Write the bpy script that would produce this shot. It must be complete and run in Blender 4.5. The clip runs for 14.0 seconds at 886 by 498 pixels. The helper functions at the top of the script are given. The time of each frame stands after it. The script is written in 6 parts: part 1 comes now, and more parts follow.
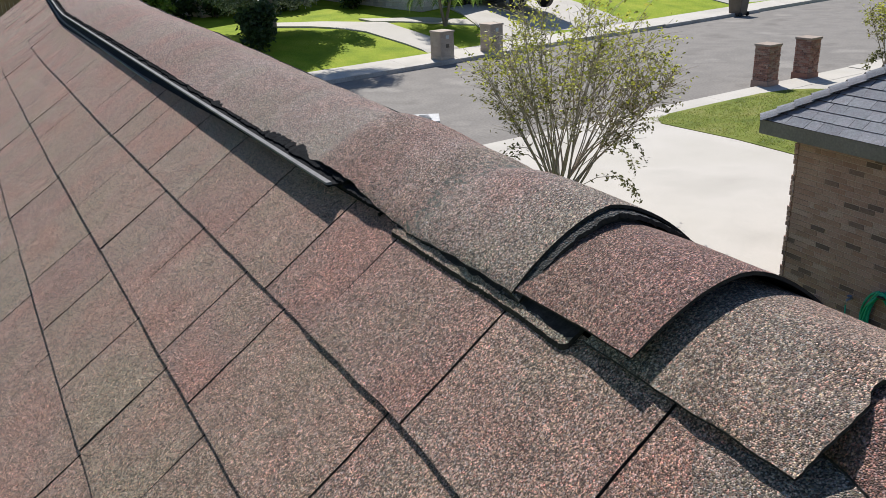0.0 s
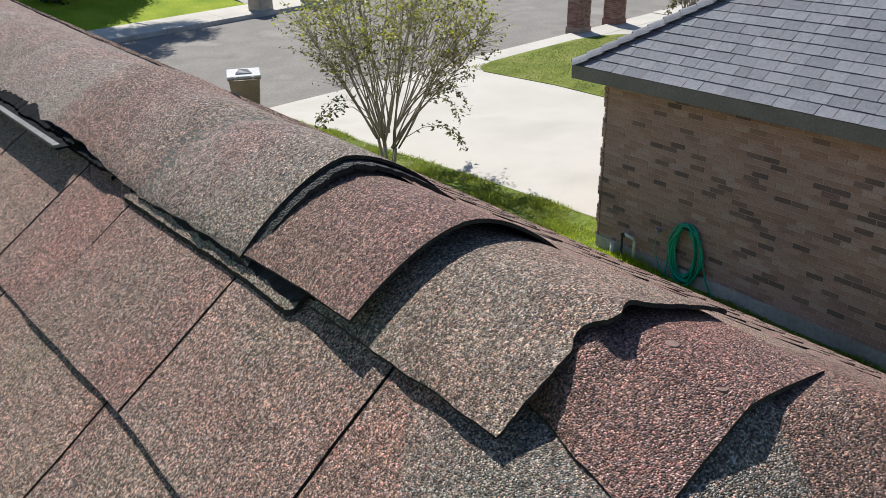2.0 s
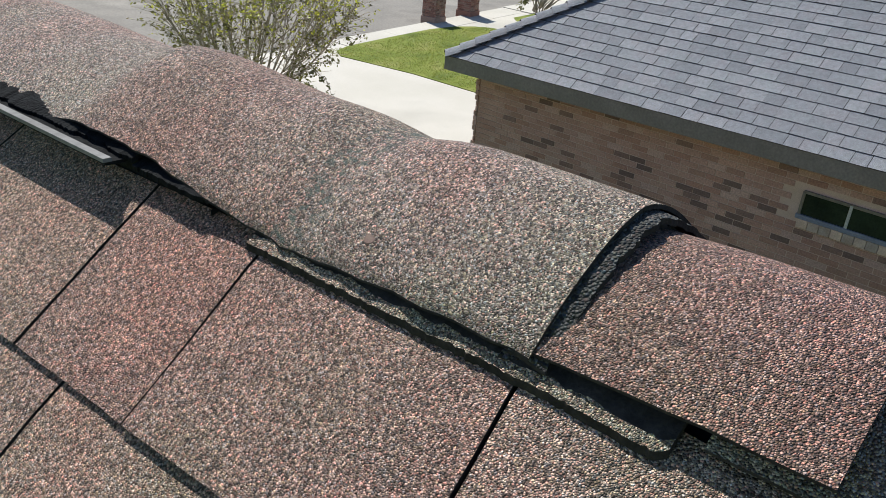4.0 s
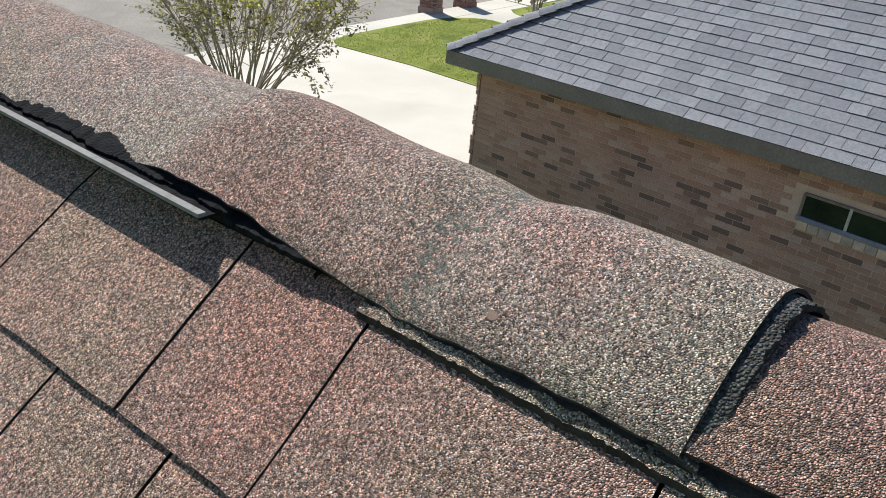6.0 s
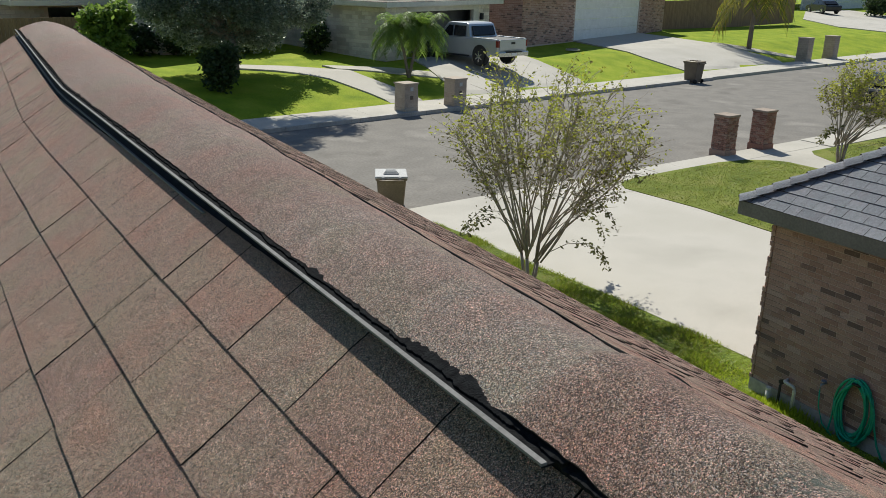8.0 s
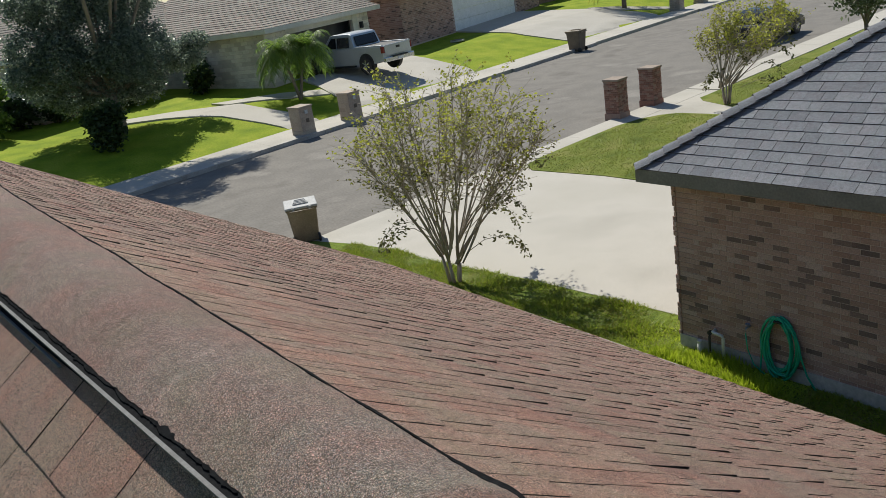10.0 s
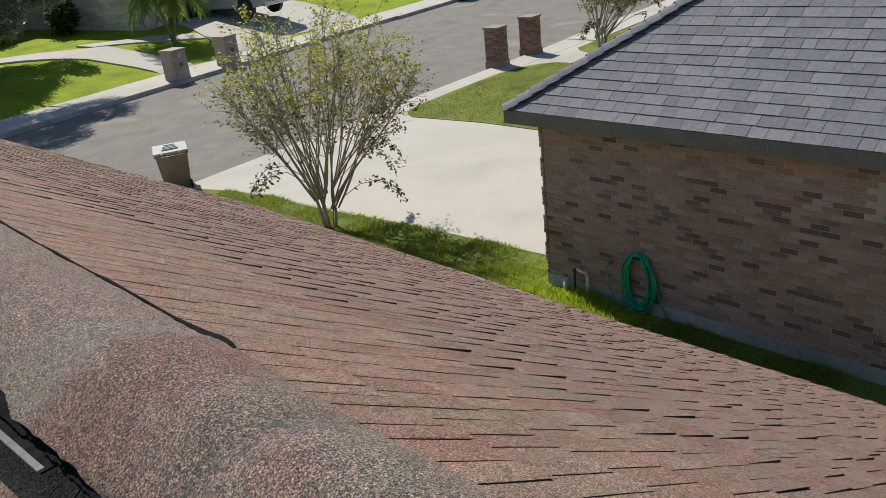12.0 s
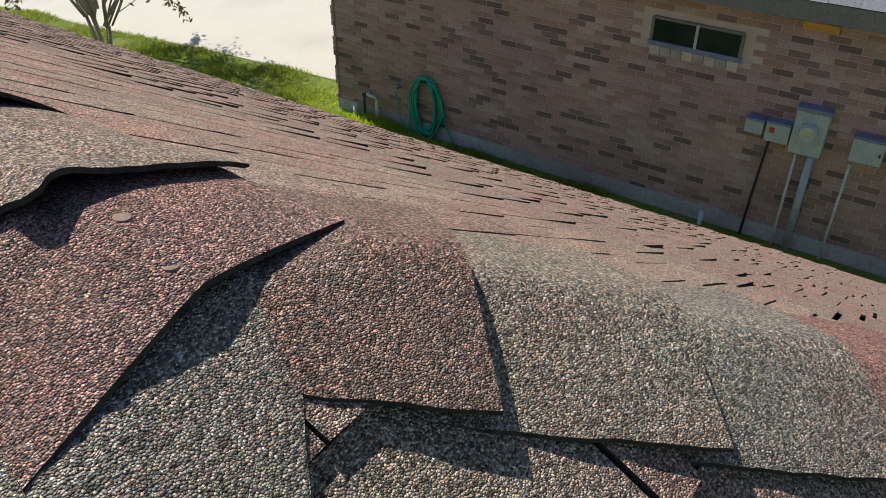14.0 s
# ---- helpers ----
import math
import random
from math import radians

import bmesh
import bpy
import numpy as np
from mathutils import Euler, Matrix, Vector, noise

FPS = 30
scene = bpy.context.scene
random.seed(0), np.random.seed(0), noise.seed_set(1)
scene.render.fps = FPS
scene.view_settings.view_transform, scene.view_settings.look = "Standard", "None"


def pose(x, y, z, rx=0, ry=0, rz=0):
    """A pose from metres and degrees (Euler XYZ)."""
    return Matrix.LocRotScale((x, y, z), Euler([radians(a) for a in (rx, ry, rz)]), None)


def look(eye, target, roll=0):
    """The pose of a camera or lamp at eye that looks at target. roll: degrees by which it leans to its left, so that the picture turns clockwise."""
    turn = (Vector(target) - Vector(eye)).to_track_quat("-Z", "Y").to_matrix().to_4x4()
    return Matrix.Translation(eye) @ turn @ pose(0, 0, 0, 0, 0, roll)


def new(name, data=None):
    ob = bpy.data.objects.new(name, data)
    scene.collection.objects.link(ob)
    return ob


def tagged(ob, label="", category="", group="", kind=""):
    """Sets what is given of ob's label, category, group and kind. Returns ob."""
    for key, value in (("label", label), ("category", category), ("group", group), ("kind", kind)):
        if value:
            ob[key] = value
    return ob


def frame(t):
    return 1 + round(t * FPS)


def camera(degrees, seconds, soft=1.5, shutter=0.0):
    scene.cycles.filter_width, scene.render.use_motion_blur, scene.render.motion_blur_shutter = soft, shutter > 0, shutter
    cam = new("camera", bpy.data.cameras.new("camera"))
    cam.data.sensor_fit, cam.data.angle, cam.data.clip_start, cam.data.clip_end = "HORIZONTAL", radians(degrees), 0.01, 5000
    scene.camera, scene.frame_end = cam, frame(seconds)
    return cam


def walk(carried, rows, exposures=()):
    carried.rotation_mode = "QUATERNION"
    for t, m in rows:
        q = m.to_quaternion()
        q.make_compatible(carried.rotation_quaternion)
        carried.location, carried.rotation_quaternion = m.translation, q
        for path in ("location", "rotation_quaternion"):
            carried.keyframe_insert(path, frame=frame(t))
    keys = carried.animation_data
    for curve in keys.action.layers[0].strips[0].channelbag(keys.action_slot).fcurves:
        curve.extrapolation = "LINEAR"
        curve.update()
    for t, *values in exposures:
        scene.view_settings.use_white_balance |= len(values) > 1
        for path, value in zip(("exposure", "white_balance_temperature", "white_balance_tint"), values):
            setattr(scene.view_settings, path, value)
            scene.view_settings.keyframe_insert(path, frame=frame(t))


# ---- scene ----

cam = camera(56.9, 14.0, soft=0.68)
ROWS = [
    (0.0, 0.472, 0.365, 4.992, -25.53, -21.82, -2.37),
    (0.5, 0.523, 0.361, 4.959, -31.18, -23.43, -2.36),
    (1.0, 0.567, 0.330, 4.938, -36.17, -24.93, -1.68),
    (1.5, 0.591, 0.329, 4.946, -37.83, -25.53, -1.76),
    (2.0, 0.591, 0.358, 4.969, -37.72, -25.43, -1.16),
    (2.5, 0.556, 0.424, 4.965, -37.55, -25.41, 0.97),
    (3.0, 0.504, 0.598, 4.958, -40.01, -24.55, 2.78),
    (3.2, 0.497, 0.646, 4.949, -42.11, -24.35, 3.67),
    (5.3, 0.486, 0.902, 4.903, -56.49, -29.49, 4.66),
    (5.5, 0.486, 0.901, 4.913, -55.98, -29.33, 5.15),
    (6.0, 0.450, 0.899, 4.962, -50.95, -26.67, 6.20),
    (6.5, 0.380, 0.884, 5.012, -42.28, -22.18, 6.24),
    (7.0, 0.328, 0.852, 5.086, -35.13, -19.08, 5.55),
    (7.2, 0.311, 0.844, 5.109, -32.67, -18.35, 5.28),
    (9.3, 0.431, 0.828, 5.320, -31.66, -19.16, -5.67),
    (9.5, 0.468, 0.792, 5.353, -32.96, -19.01, -7.08),
    (10.0, 0.505, 0.769, 5.370, -34.60, -19.02, -8.84),
    (10.5, 0.492, 0.754, 5.355, -34.99, -19.24, -9.22),
    (11.0, 0.591, 0.732, 5.289, -37.55, -20.22, -9.17),
    (11.5, 0.628, 0.637, 5.253, -40.59, -22.36, -8.16),
    (12.0, 0.661, 0.592, 5.183, -42.25, -23.28, -6.64),
    (12.5, 0.687, 0.508, 5.113, -44.03, -23.96, -5.67),
    (13.0, 0.724, 0.415, 5.062, -47.15, -26.54, -4.66),
    (13.5, 0.767, 0.341, 4.974, -50.87, -29.86, -3.07),
    (14.0, 0.797, 0.299, 4.899, -56.27, -34.80, 0.04),
]
walk(cam, [(t, pose(x, y, z, 90 + pitch, 0, yaw) @ pose(0, 0, 0, 0, 0, roll)) for t, x, y, z, yaw, pitch, roll in ROWS],
     [(0.0, 0.46, 6210, 12), (1.0, 0.48, 6220, 12), (2.0, 0.53, 6220, 10), (3.0, 0.50, 6230, 7), (5.5, 0.80, 6310, 9), (6.0, 0.74, 6340, 8), (6.5, 0.62, 6360, 5), (7.2, 0.38, 6400, 5), (9.3, 0.10, 6480, 6), (10.5, 0.11, 6480, 7), (12.0, 0.16, 6500, 9), (13.0, 0.26, 6500, 10), (13.5, 0.37, 6500, 8), (14.0, 0.54, 6480, 6)])

# ---- daylight ----
SUN_AZ, SUN_EL = 18.0, 50.0          # from the street's side (+y), turned towards +x
world = bpy.data.worlds.new("sky")
scene.world = world
world.use_nodes = True
wn = world.node_tree
sky = wn.nodes.new("ShaderNodeTexSky")
sky.sky_type, sky.sun_disc = "NISHITA", False
sky.dust_density, sky.ozone_density = 0.4, 4.0
sky.sun_elevation, sky.sun_rotation = radians(SUN_EL), radians(SUN_AZ)
wn.links.new(sky.outputs[0], wn.nodes["Background"].inputs[0])
wn.nodes["Background"].inputs[1].default_value = 0.086
sun = new("sun", bpy.data.lights.new("sun", "SUN"))
sun.data.energy, sun.data.angle, sun.data.color = 4.8, radians(0.55), (1.0, 0.95, 0.86)
_a, _e = radians(SUN_AZ), radians(SUN_EL)
sun.matrix_world = look((math.sin(_a) * math.cos(_e) * 60, math.cos(_a) * math.cos(_e) * 60, math.sin(_e) * 60), (0, 0, 0))
scene.view_settings.exposure = 0.0


# ---- materials ----
def mat(name):
    m = bpy.data.materials.new(name)
    m.use_nodes = True
    nt = m.node_tree
    return m, nt, nt.nodes["Principled BSDF"]


def nd(nt, kind, **kw):
    n = nt.nodes.new(kind)
    for k, v in kw.items():
        n.inputs[k.replace("_", " ")].default_value = v
    return n


def ramp(nt, src, stops):
    r = nt.nodes.new("ShaderNodeValToRGB")
    el = r.color_ramp.elements
    while len(el) < len(stops):
        el.new(0.5)
    for e, (p, c) in zip(el, stops):
        e.position, e.color = p, (*c, 1)
    nt.links.new(src, r.inputs[0])
    return r.outputs[0]


def mixc(nt, fac, a, b, mode="MIX"):
    m = nt.nodes.new("ShaderNodeMix")
    m.data_type, m.blend_type = "RGBA", mode
    for sock, v in ((m.inputs["Factor"], fac), (m.inputs["A"], a), (m.inputs["B"], b)):
        if hasattr(v, "is_linked"):
            nt.links.new(v, sock)
        elif isinstance(v, (int, float)):
            sock.default_value = v
        else:
            sock.default_value = (*v, 1)
    return m.outputs["Result"]


def vary(nt, island):
    """One random number for each piece."""
    if island:
        return nt.nodes.new("ShaderNodeNewGeometry").outputs["Random Per Island"]
    return nt.nodes.new("ShaderNodeObjectInfo").outputs["Random"]


def bump(nt, bsdf, height, strength, dist):
    b = nt.nodes.new("ShaderNodeBump")
    b.inputs["Strength"].default_value, b.inputs["Distance"].default_value = strength, dist
    nt.links.new(height, b.inputs["Height"])
    nt.links.new(b.outputs[0], bsdf.inputs["Normal"])


def granule_mat(name, tints, island=False, size=720.0, strength=1.0, contrast=1.7, chroma=1.0):
    """Asphalt shingle: mineral granules of several colours, blended by a tint for each piece, with weather stains."""
    m, nt, p = mat(name)
    co = nt.nodes.new("ShaderNodeTexCoord").outputs["Object"]
    vo = nd(nt, "ShaderNodeTexVoronoi", Scale=size)
    nt.links.new(co, vo.inputs["Vector"])
    sep = nt.nodes.new("ShaderNodeSeparateColor")
    nt.links.new(vo.outputs["Color"], sep.inputs[0])
    k = contrast
    grain = ramp(nt, sep.outputs[0], [(0.0, (max(0.03, 1 - 0.50 * k),) * 3), (0.32, (1 - 0.27 * k,) * 3), (0.6, (1.0, 1.0, 1.0)), (0.84, (1 + 0.44 * k,) * 3), (1.0, (1 + 0.95 * k,) * 3)])
    hue = ramp(nt, sep.outputs[1], [(0.0, (1.32, 0.84, 0.76)), (0.22, (1.10, 0.96, 0.92)), (0.5, (1.02, 1.0, 0.98)), (0.72, (1.12, 1.02, 0.76)), (0.86, (0.93, 1.0, 1.06)), (1.0, (0.86, 0.98, 1.12))])
    tints = tints if len(tints) > 1 else tints * 2
    base = ramp(nt, vary(nt, island), [(i / max(1, len(tints) - 1), c) for i, c in enumerate(tints)])
    n1 = nd(nt, "ShaderNodeTexNoise", Scale=5.5, Detail=3.0)
    nt.links.new(co, n1.inputs["Vector"])
    big = ramp(nt, n1.outputs["Fac"], [(0.34, (1.08, 0.94, 0.91)), (0.5, (1.0, 1.0, 0.99)), (0.66, (0.96, 1.04, 0.97))])
    n2 = nd(nt, "ShaderNodeTexNoise", Scale=26.0, Detail=4.0)
    nt.links.new(co, n2.inputs["Vector"])
    mid = ramp(nt, n2.outputs["Fac"], [(0.25, (0.84, 0.84, 0.84)), (0.75, (1.15, 1.15, 1.15))])
    c = base
    n3 = nd(nt, "ShaderNodeTexNoise", Scale=330.0, Detail=4.0)
    nt.links.new(co, n3.inputs["Vector"])
    small = ramp(nt, n3.outputs["Fac"], [(0.3, (0.55, 0.55, 0.55)), (0.5, (1.0, 1.0, 1.0)), (0.7, (1.5, 1.5, 1.5))])
    for layer, k in ((grain, 1.0), (hue, chroma), (big, chroma), (mid, 1.0), (small, 1.0)):
        c = mixc(nt, k, c, layer, "MULTIPLY")
    nt.links.new(c, p.inputs["Base Color"])
    p.inputs["Roughness"].default_value = 0.82
    p.inputs["Specular IOR Level"].default_value = 0.35
    bump(nt, p, vo.outputs["Distance"], strength, 0.0038)
    nt.nodes["Bump"].invert = True
    return m


def plain_mat(name, stops, rough=0.7, scale=8.0, fine=60.0, relief=0.25, dist=0.002, metal=0.0, detail=5.0, spec=0.5, island=None, stretch=None):
    """A surface with a slow stain and a fine grain; island None, False (object) or True (loose piece) adds a tint for each piece."""
    m, nt, p = mat(name)
    co = nt.nodes.new("ShaderNodeTexCoord").outputs["Object"]
    if stretch:
        mp = nt.nodes.new("ShaderNodeMapping")
        mp.inputs["Scale"].default_value = stretch
        nt.links.new(co, mp.inputs["Vector"])
        co = mp.outputs[0]
    n1 = nd(nt, "ShaderNodeTexNoise", Scale=scale, Detail=detail)
    nt.links.new(co, n1.inputs["Vector"])
    c = ramp(nt, n1.outputs["Fac"], [(0.3 + 0.4 * i / max(1, len(stops) - 1), s) for i, s in enumerate(stops)])
    n2 = nd(nt, "ShaderNodeTexNoise", Scale=fine, Detail=6.0)
    nt.links.new(co, n2.inputs["Vector"])
    g = ramp(nt, n2.outputs["Fac"], [(0.3, (0.82, 0.82, 0.82)), (0.7, (1.16, 1.16, 1.16))])
    c = mixc(nt, 1.0, c, g, "MULTIPLY")
    if island is not None:
        t = ramp(nt, vary(nt, island), [(0.0, (0.72, 0.74, 0.78)), (0.5, (1.0, 1.0, 1.0)), (1.0, (1.22, 1.16, 1.12))])
        c = mixc(nt, 1.0, c, t, "MULTIPLY")
    nt.links.new(c, p.inputs["Base Color"])
    p.inputs["Roughness"].default_value, p.inputs["Metallic"].default_value = rough, metal
    p.inputs["Specular IOR Level"].default_value = spec
    if relief:
        bump(nt, p, n2.outputs["Fac"], relief, dist)
    return m


def leaf_mat(name, stops, rough=0.5):
    m, nt, p = mat(name)
    c = ramp(nt, vary(nt, True), [(i / max(1, len(stops) - 1), s) for i, s in enumerate(stops)])
    nt.links.new(c, p.inputs["Base Color"])
    p.inputs["Roughness"].default_value = rough
    tr = nt.nodes.new("ShaderNodeBsdfTranslucent")
    nt.links.new(c, tr.inputs[0])
    mx = nt.nodes.new("ShaderNodeMixShader")
    mx.inputs[0].default_value = 0.58
    out = nt.nodes["Material Output"]
    nt.links.new(p.outputs[0], mx.inputs[1])
    nt.links.new(tr.outputs[0], mx.inputs[2])
    nt.links.new(mx.outputs[0], out.inputs["Surface"])
    return m


M_TAB = granule_mat("roof_granules", [(0.302, 0.220, 0.187), (0.315, 0.234, 0.192), (0.294, 0.208, 0.179), (0.306, 0.222, 0.186), (0.298, 0.236, 0.198), (0.298, 0.210, 0.181), (0.298, 0.234, 0.188), (0.286, 0.199, 0.172)])
M_TABB = granule_mat("roof_granules_yard_side", [(0.345, 0.236, 0.190), (0.37, 0.274, 0.221), (0.315, 0.208, 0.170), (0.355, 0.253, 0.205), (0.335, 0.256, 0.212), (0.325, 0.218, 0.178)])
M_TABS = granule_mat("roof_granules_far", [(0.295, 0.206, 0.172), (0.32, 0.238, 0.198), (0.27, 0.182, 0.153), (0.305, 0.22, 0.184), (0.29, 0.225, 0.19), (0.28, 0.19, 0.16)], island=True)
M_CAP_GREY = granule_mat("cap_granules_grey", [(0.245, 0.22, 0.19)], contrast=1.6)
M_CAP_TAN = granule_mat("cap_granules_tan", [(0.275, 0.235, 0.195)], contrast=1.6)
M_CAP_ROSE = granule_mat("cap_granules_rose", [(0.25, 0.160, 0.139)], contrast=1.6)
M_CAP_BROWN = granule_mat("cap_granules_brown", [(0.235, 0.161, 0.133)], contrast=1.6)
def run_mat():
    """Granules whose colour drifts between grey and rose along the ridge."""
    m = granule_mat("cap_granules_run", [(0.288, 0.236, 0.212)], contrast=1.75)
    nt = m.node_tree
    p = nt.nodes["Principled BSDF"]
    old = p.inputs["Base Color"].links[0].from_socket
    co = nt.nodes.new("ShaderNodeTexCoord").outputs["Object"]
    sx = nt.nodes.new("ShaderNodeSeparateXYZ")
    nt.links.new(co, sx.inputs[0])
    n = nd(nt, "ShaderNodeTexNoise", Scale=9.0, Detail=3.0)
    nt.links.new(co, n.inputs["Vector"])
    ma = nt.nodes.new("ShaderNodeMath")
    ma.operation = "MULTIPLY_ADD"
    nt.links.new(n.outputs["Fac"], ma.inputs[0])
    ma.inputs[1].default_value = 0.06
    nt.links.new(sx.outputs[1], ma.inputs[2])
    mr = nt.nodes.new("ShaderNodeMapRange")
    mr.inputs["From Min"].default_value, mr.inputs["From Max"].default_value = 1.06, 9.06
    nt.links.new(ma.outputs[0], mr.inputs["Value"])
    g0, g1, g2 = (1.0, 1.0, 1.0), (0.98, 0.94, 0.92), (0.91, 0.79, 0.755)
    g3 = (1.0, 1.03, 1.03)
    t = ramp(nt, mr.outputs[0], [(0.026, g0), (0.034, g1), (0.046, g1), (0.050, g2), (0.065, g2), (0.069, g3), (0.105, g3), (0.112, g1), (0.15, g1), (0.16, g0), (0.21, g2), (0.28, g1), (0.38, g2), (0.5, g1), (0.62, g2), (0.8, g1)])
    band = ramp(nt, mr.outputs[0], [(0.0265, (0, 0, 0)), (0.0285, (1, 1, 1)), (0.0315, (1, 1, 1)), (0.0335, (0, 0, 0))])
    n5 = nd(nt, "ShaderNodeTexNoise", Scale=110.0, Detail=3.0)
    nt.links.new(co, n5.inputs["Vector"])
    spot = ramp(nt, n5.outputs["Fac"], [(0.49, (0, 0, 0)), (0.60, (0.85, 0.85, 0.85))])
    old = mixc(nt, mixc(nt, 1.0, band, spot, "MULTIPLY"), old, (0.075, 0.115, 0.10))
    nt.links.new(mixc(nt, 1.0, old, t, "MULTIPLY"), p.inputs["Base Color"])
    return m


M_RUN = run_mat()
M_TAR = plain_mat("bitumen", [(0.006, 0.006, 0.007), (0.016, 0.017, 0.018)], rough=0.95, scale=60, fine=300, relief=0.8, dist=0.003, spec=0.08)
M_EDGE = granule_mat("torn_bitumen_edge", [(0.040, 0.040, 0.043)], size=420, contrast=1.3)
# bare cut edges; also the painted shade on the starter shingle under the caps
M_CUT_SHADE = plain_mat("cut_bitumen_and_gap_shade", [(0.022, 0.020, 0.019), (0.05, 0.044, 0.04)], rough=0.95, scale=90, fine=400, relief=0.6, dist=0.002, spec=0.1)
M_FELT = plain_mat("felt", [(0.02, 0.019, 0.018), (0.04, 0.036, 0.032)], rough=0.9, scale=20, fine=200)
M_STRIP = plain_mat("aluminium", [(0.15, 0.145, 0.14), (0.21, 0.205, 0.20)], rough=0.85, metal=0.0, spec=0.15, scale=12, fine=120, relief=0.1)
M_NAIL = plain_mat("rusty_steel", [(0.13, 0.075, 0.06), (0.20, 0.13, 0.10)], rough=0.8, metal=0.0, scale=150, fine=600, relief=0.3, dist=0.0005)
M_NSH = granule_mat("slate_grey_granules", [(0.165, 0.177, 0.20), (0.20, 0.213, 0.238), (0.235, 0.248, 0.272), (0.18, 0.192, 0.216)], size=300, contrast=0.38, chroma=0.3)
M_NSHS = granule_mat("slate_grey_granules_far", [(0.165, 0.177, 0.20), (0.20, 0.213, 0.238), (0.235, 0.248, 0.272), (0.18, 0.192, 0.216)], island=True, size=300, contrast=0.38, chroma=0.3)
M_NFASCIA = plain_mat("grey_green_paint", [(0.165, 0.152, 0.13), (0.215, 0.198, 0.172)], rough=0.6, scale=3, fine=40, relief=0.1)
M_SILL = plain_mat("pale_sill_brick", [(0.42, 0.33, 0.275), (0.58, 0.49, 0.43)], rough=0.9, scale=9, fine=60, relief=0.3, island=False)
M_MORTAR = plain_mat("mortar", [(0.52, 0.40, 0.335), (0.60, 0.475, 0.405)], rough=0.95, scale=6, fine=200, relief=0.4)
BRICKS = [(0.440, 0.277, 0.231), (0.484, 0.311, 0.262), (0.182, 0.121, 0.108), (0.396, 0.233, 0.189), (0.462, 0.296, 0.249), (0.506, 0.352, 0.308), (0.253, 0.163, 0.141), (0.440, 0.275, 0.227), (0.363, 0.223, 0.183), (0.473, 0.307, 0.257), (0.418, 0.257, 0.213), (0.451, 0.292, 0.246)]


def brick_mat(name, cols, island):
    m, nt, p = mat(name)
    co = nt.nodes.new("ShaderNodeTexCoord").outputs["Object"]
    c = ramp(nt, vary(nt, island), [(i / len(cols), s) for i, s in enumerate(cols)])
    c.node.color_ramp.interpolation = "CONSTANT"
    n2 = nd(nt, "ShaderNodeTexNoise", Scale=55.0, Detail=6.0)
    nt.links.new(co, n2.inputs["Vector"])
    c = mixc(nt, 1.0, c, ramp(nt, n2.outputs["Fac"], [(0.3, (0.72, 0.72, 0.74)), (0.7, (1.2, 1.18, 1.15))]), "MULTIPLY")
    n3 = nd(nt, "ShaderNodeTexNoise", Scale=0.9, Detail=3.0)
    nt.links.new(co, n3.inputs["Vector"])
    c = mixc(nt, 1.0, c, ramp(nt, n3.outputs["Fac"], [(0.35, (0.86, 0.86, 0.88)), (0.65, (1.1, 1.1, 1.08))]), "MULTIPLY")
    nt.links.new(c, p.inputs["Base Color"])
    p.inputs["Roughness"].default_value = 0.9
    bump(nt, p, n2.outputs["Fac"], 0.5, 0.004)
    return m


M_BRICK, M_BRICKS = brick_mat("brick_clay", BRICKS, False), brick_mat("brick_clay_far", BRICKS, True)
M_REDBRICK = brick_mat("red_brick_clay", [(0.30, 0.155, 0.115), (0.37, 0.21, 0.16), (0.24, 0.13, 0.10), (0.35, 0.24, 0.19)], False)
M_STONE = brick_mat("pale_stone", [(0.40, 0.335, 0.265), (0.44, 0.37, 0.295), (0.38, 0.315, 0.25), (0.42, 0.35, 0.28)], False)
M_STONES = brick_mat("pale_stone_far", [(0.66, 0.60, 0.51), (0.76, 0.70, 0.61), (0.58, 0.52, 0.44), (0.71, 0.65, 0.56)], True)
M_ASPHALT = plain_mat("asphalt", [(0.125, 0.112, 0.097), (0.185, 0.168, 0.147), (0.15, 0.136, 0.119), (0.225, 0.205, 0.18)], rough=0.9, scale=0.5, fine=14.0, relief=0.5, dist=0.01, detail=8)
M_CONC = plain_mat("concrete", [(0.36, 0.335, 0.29), (0.44, 0.41, 0.36), (0.40, 0.372, 0.32)], rough=0.85, scale=0.4, fine=90.0, relief=0.05, dist=0.003, detail=4)
M_KERB = plain_mat("kerb_concrete", [(0.32, 0.30, 0.27), (0.5, 0.47, 0.43)], rough=0.9, scale=1.2, fine=20.0, relief=0.3, dist=0.004)
M_CAPSTONE = plain_mat("brown_capstone", [(0.24, 0.19, 0.15), (0.34, 0.27, 0.22)], rough=0.9, scale=5, fine=60, relief=0.3, dist=0.004)
M_LAWN = plain_mat("lawn", [(0.145, 0.212, 0.010), (0.215, 0.28, 0.014), (0.28, 0.32, 0.026)], rough=0.9, scale=0.9, fine=18.0, relief=0.9, dist=0.03, detail=8, spec=0.15)
M_VERGE = plain_mat("dull_lawn", [(0.085, 0.115, 0.016), (0.14, 0.17, 0.026), (0.20, 0.20, 0.055)], rough=0.9, scale=1.1, fine=16.0, relief=0.9, dist=0.03, detail=8, spec=0.15)
M_SOIL = plain_mat("side_yard_soil", [(0.085, 0.125, 0.018), (0.14, 0.19, 0.026), (0.17, 0.17, 0.05)], rough=0.95, scale=1.4, fine=18.0, relief=0.9, dist=0.03, detail=8, spec=0.15)
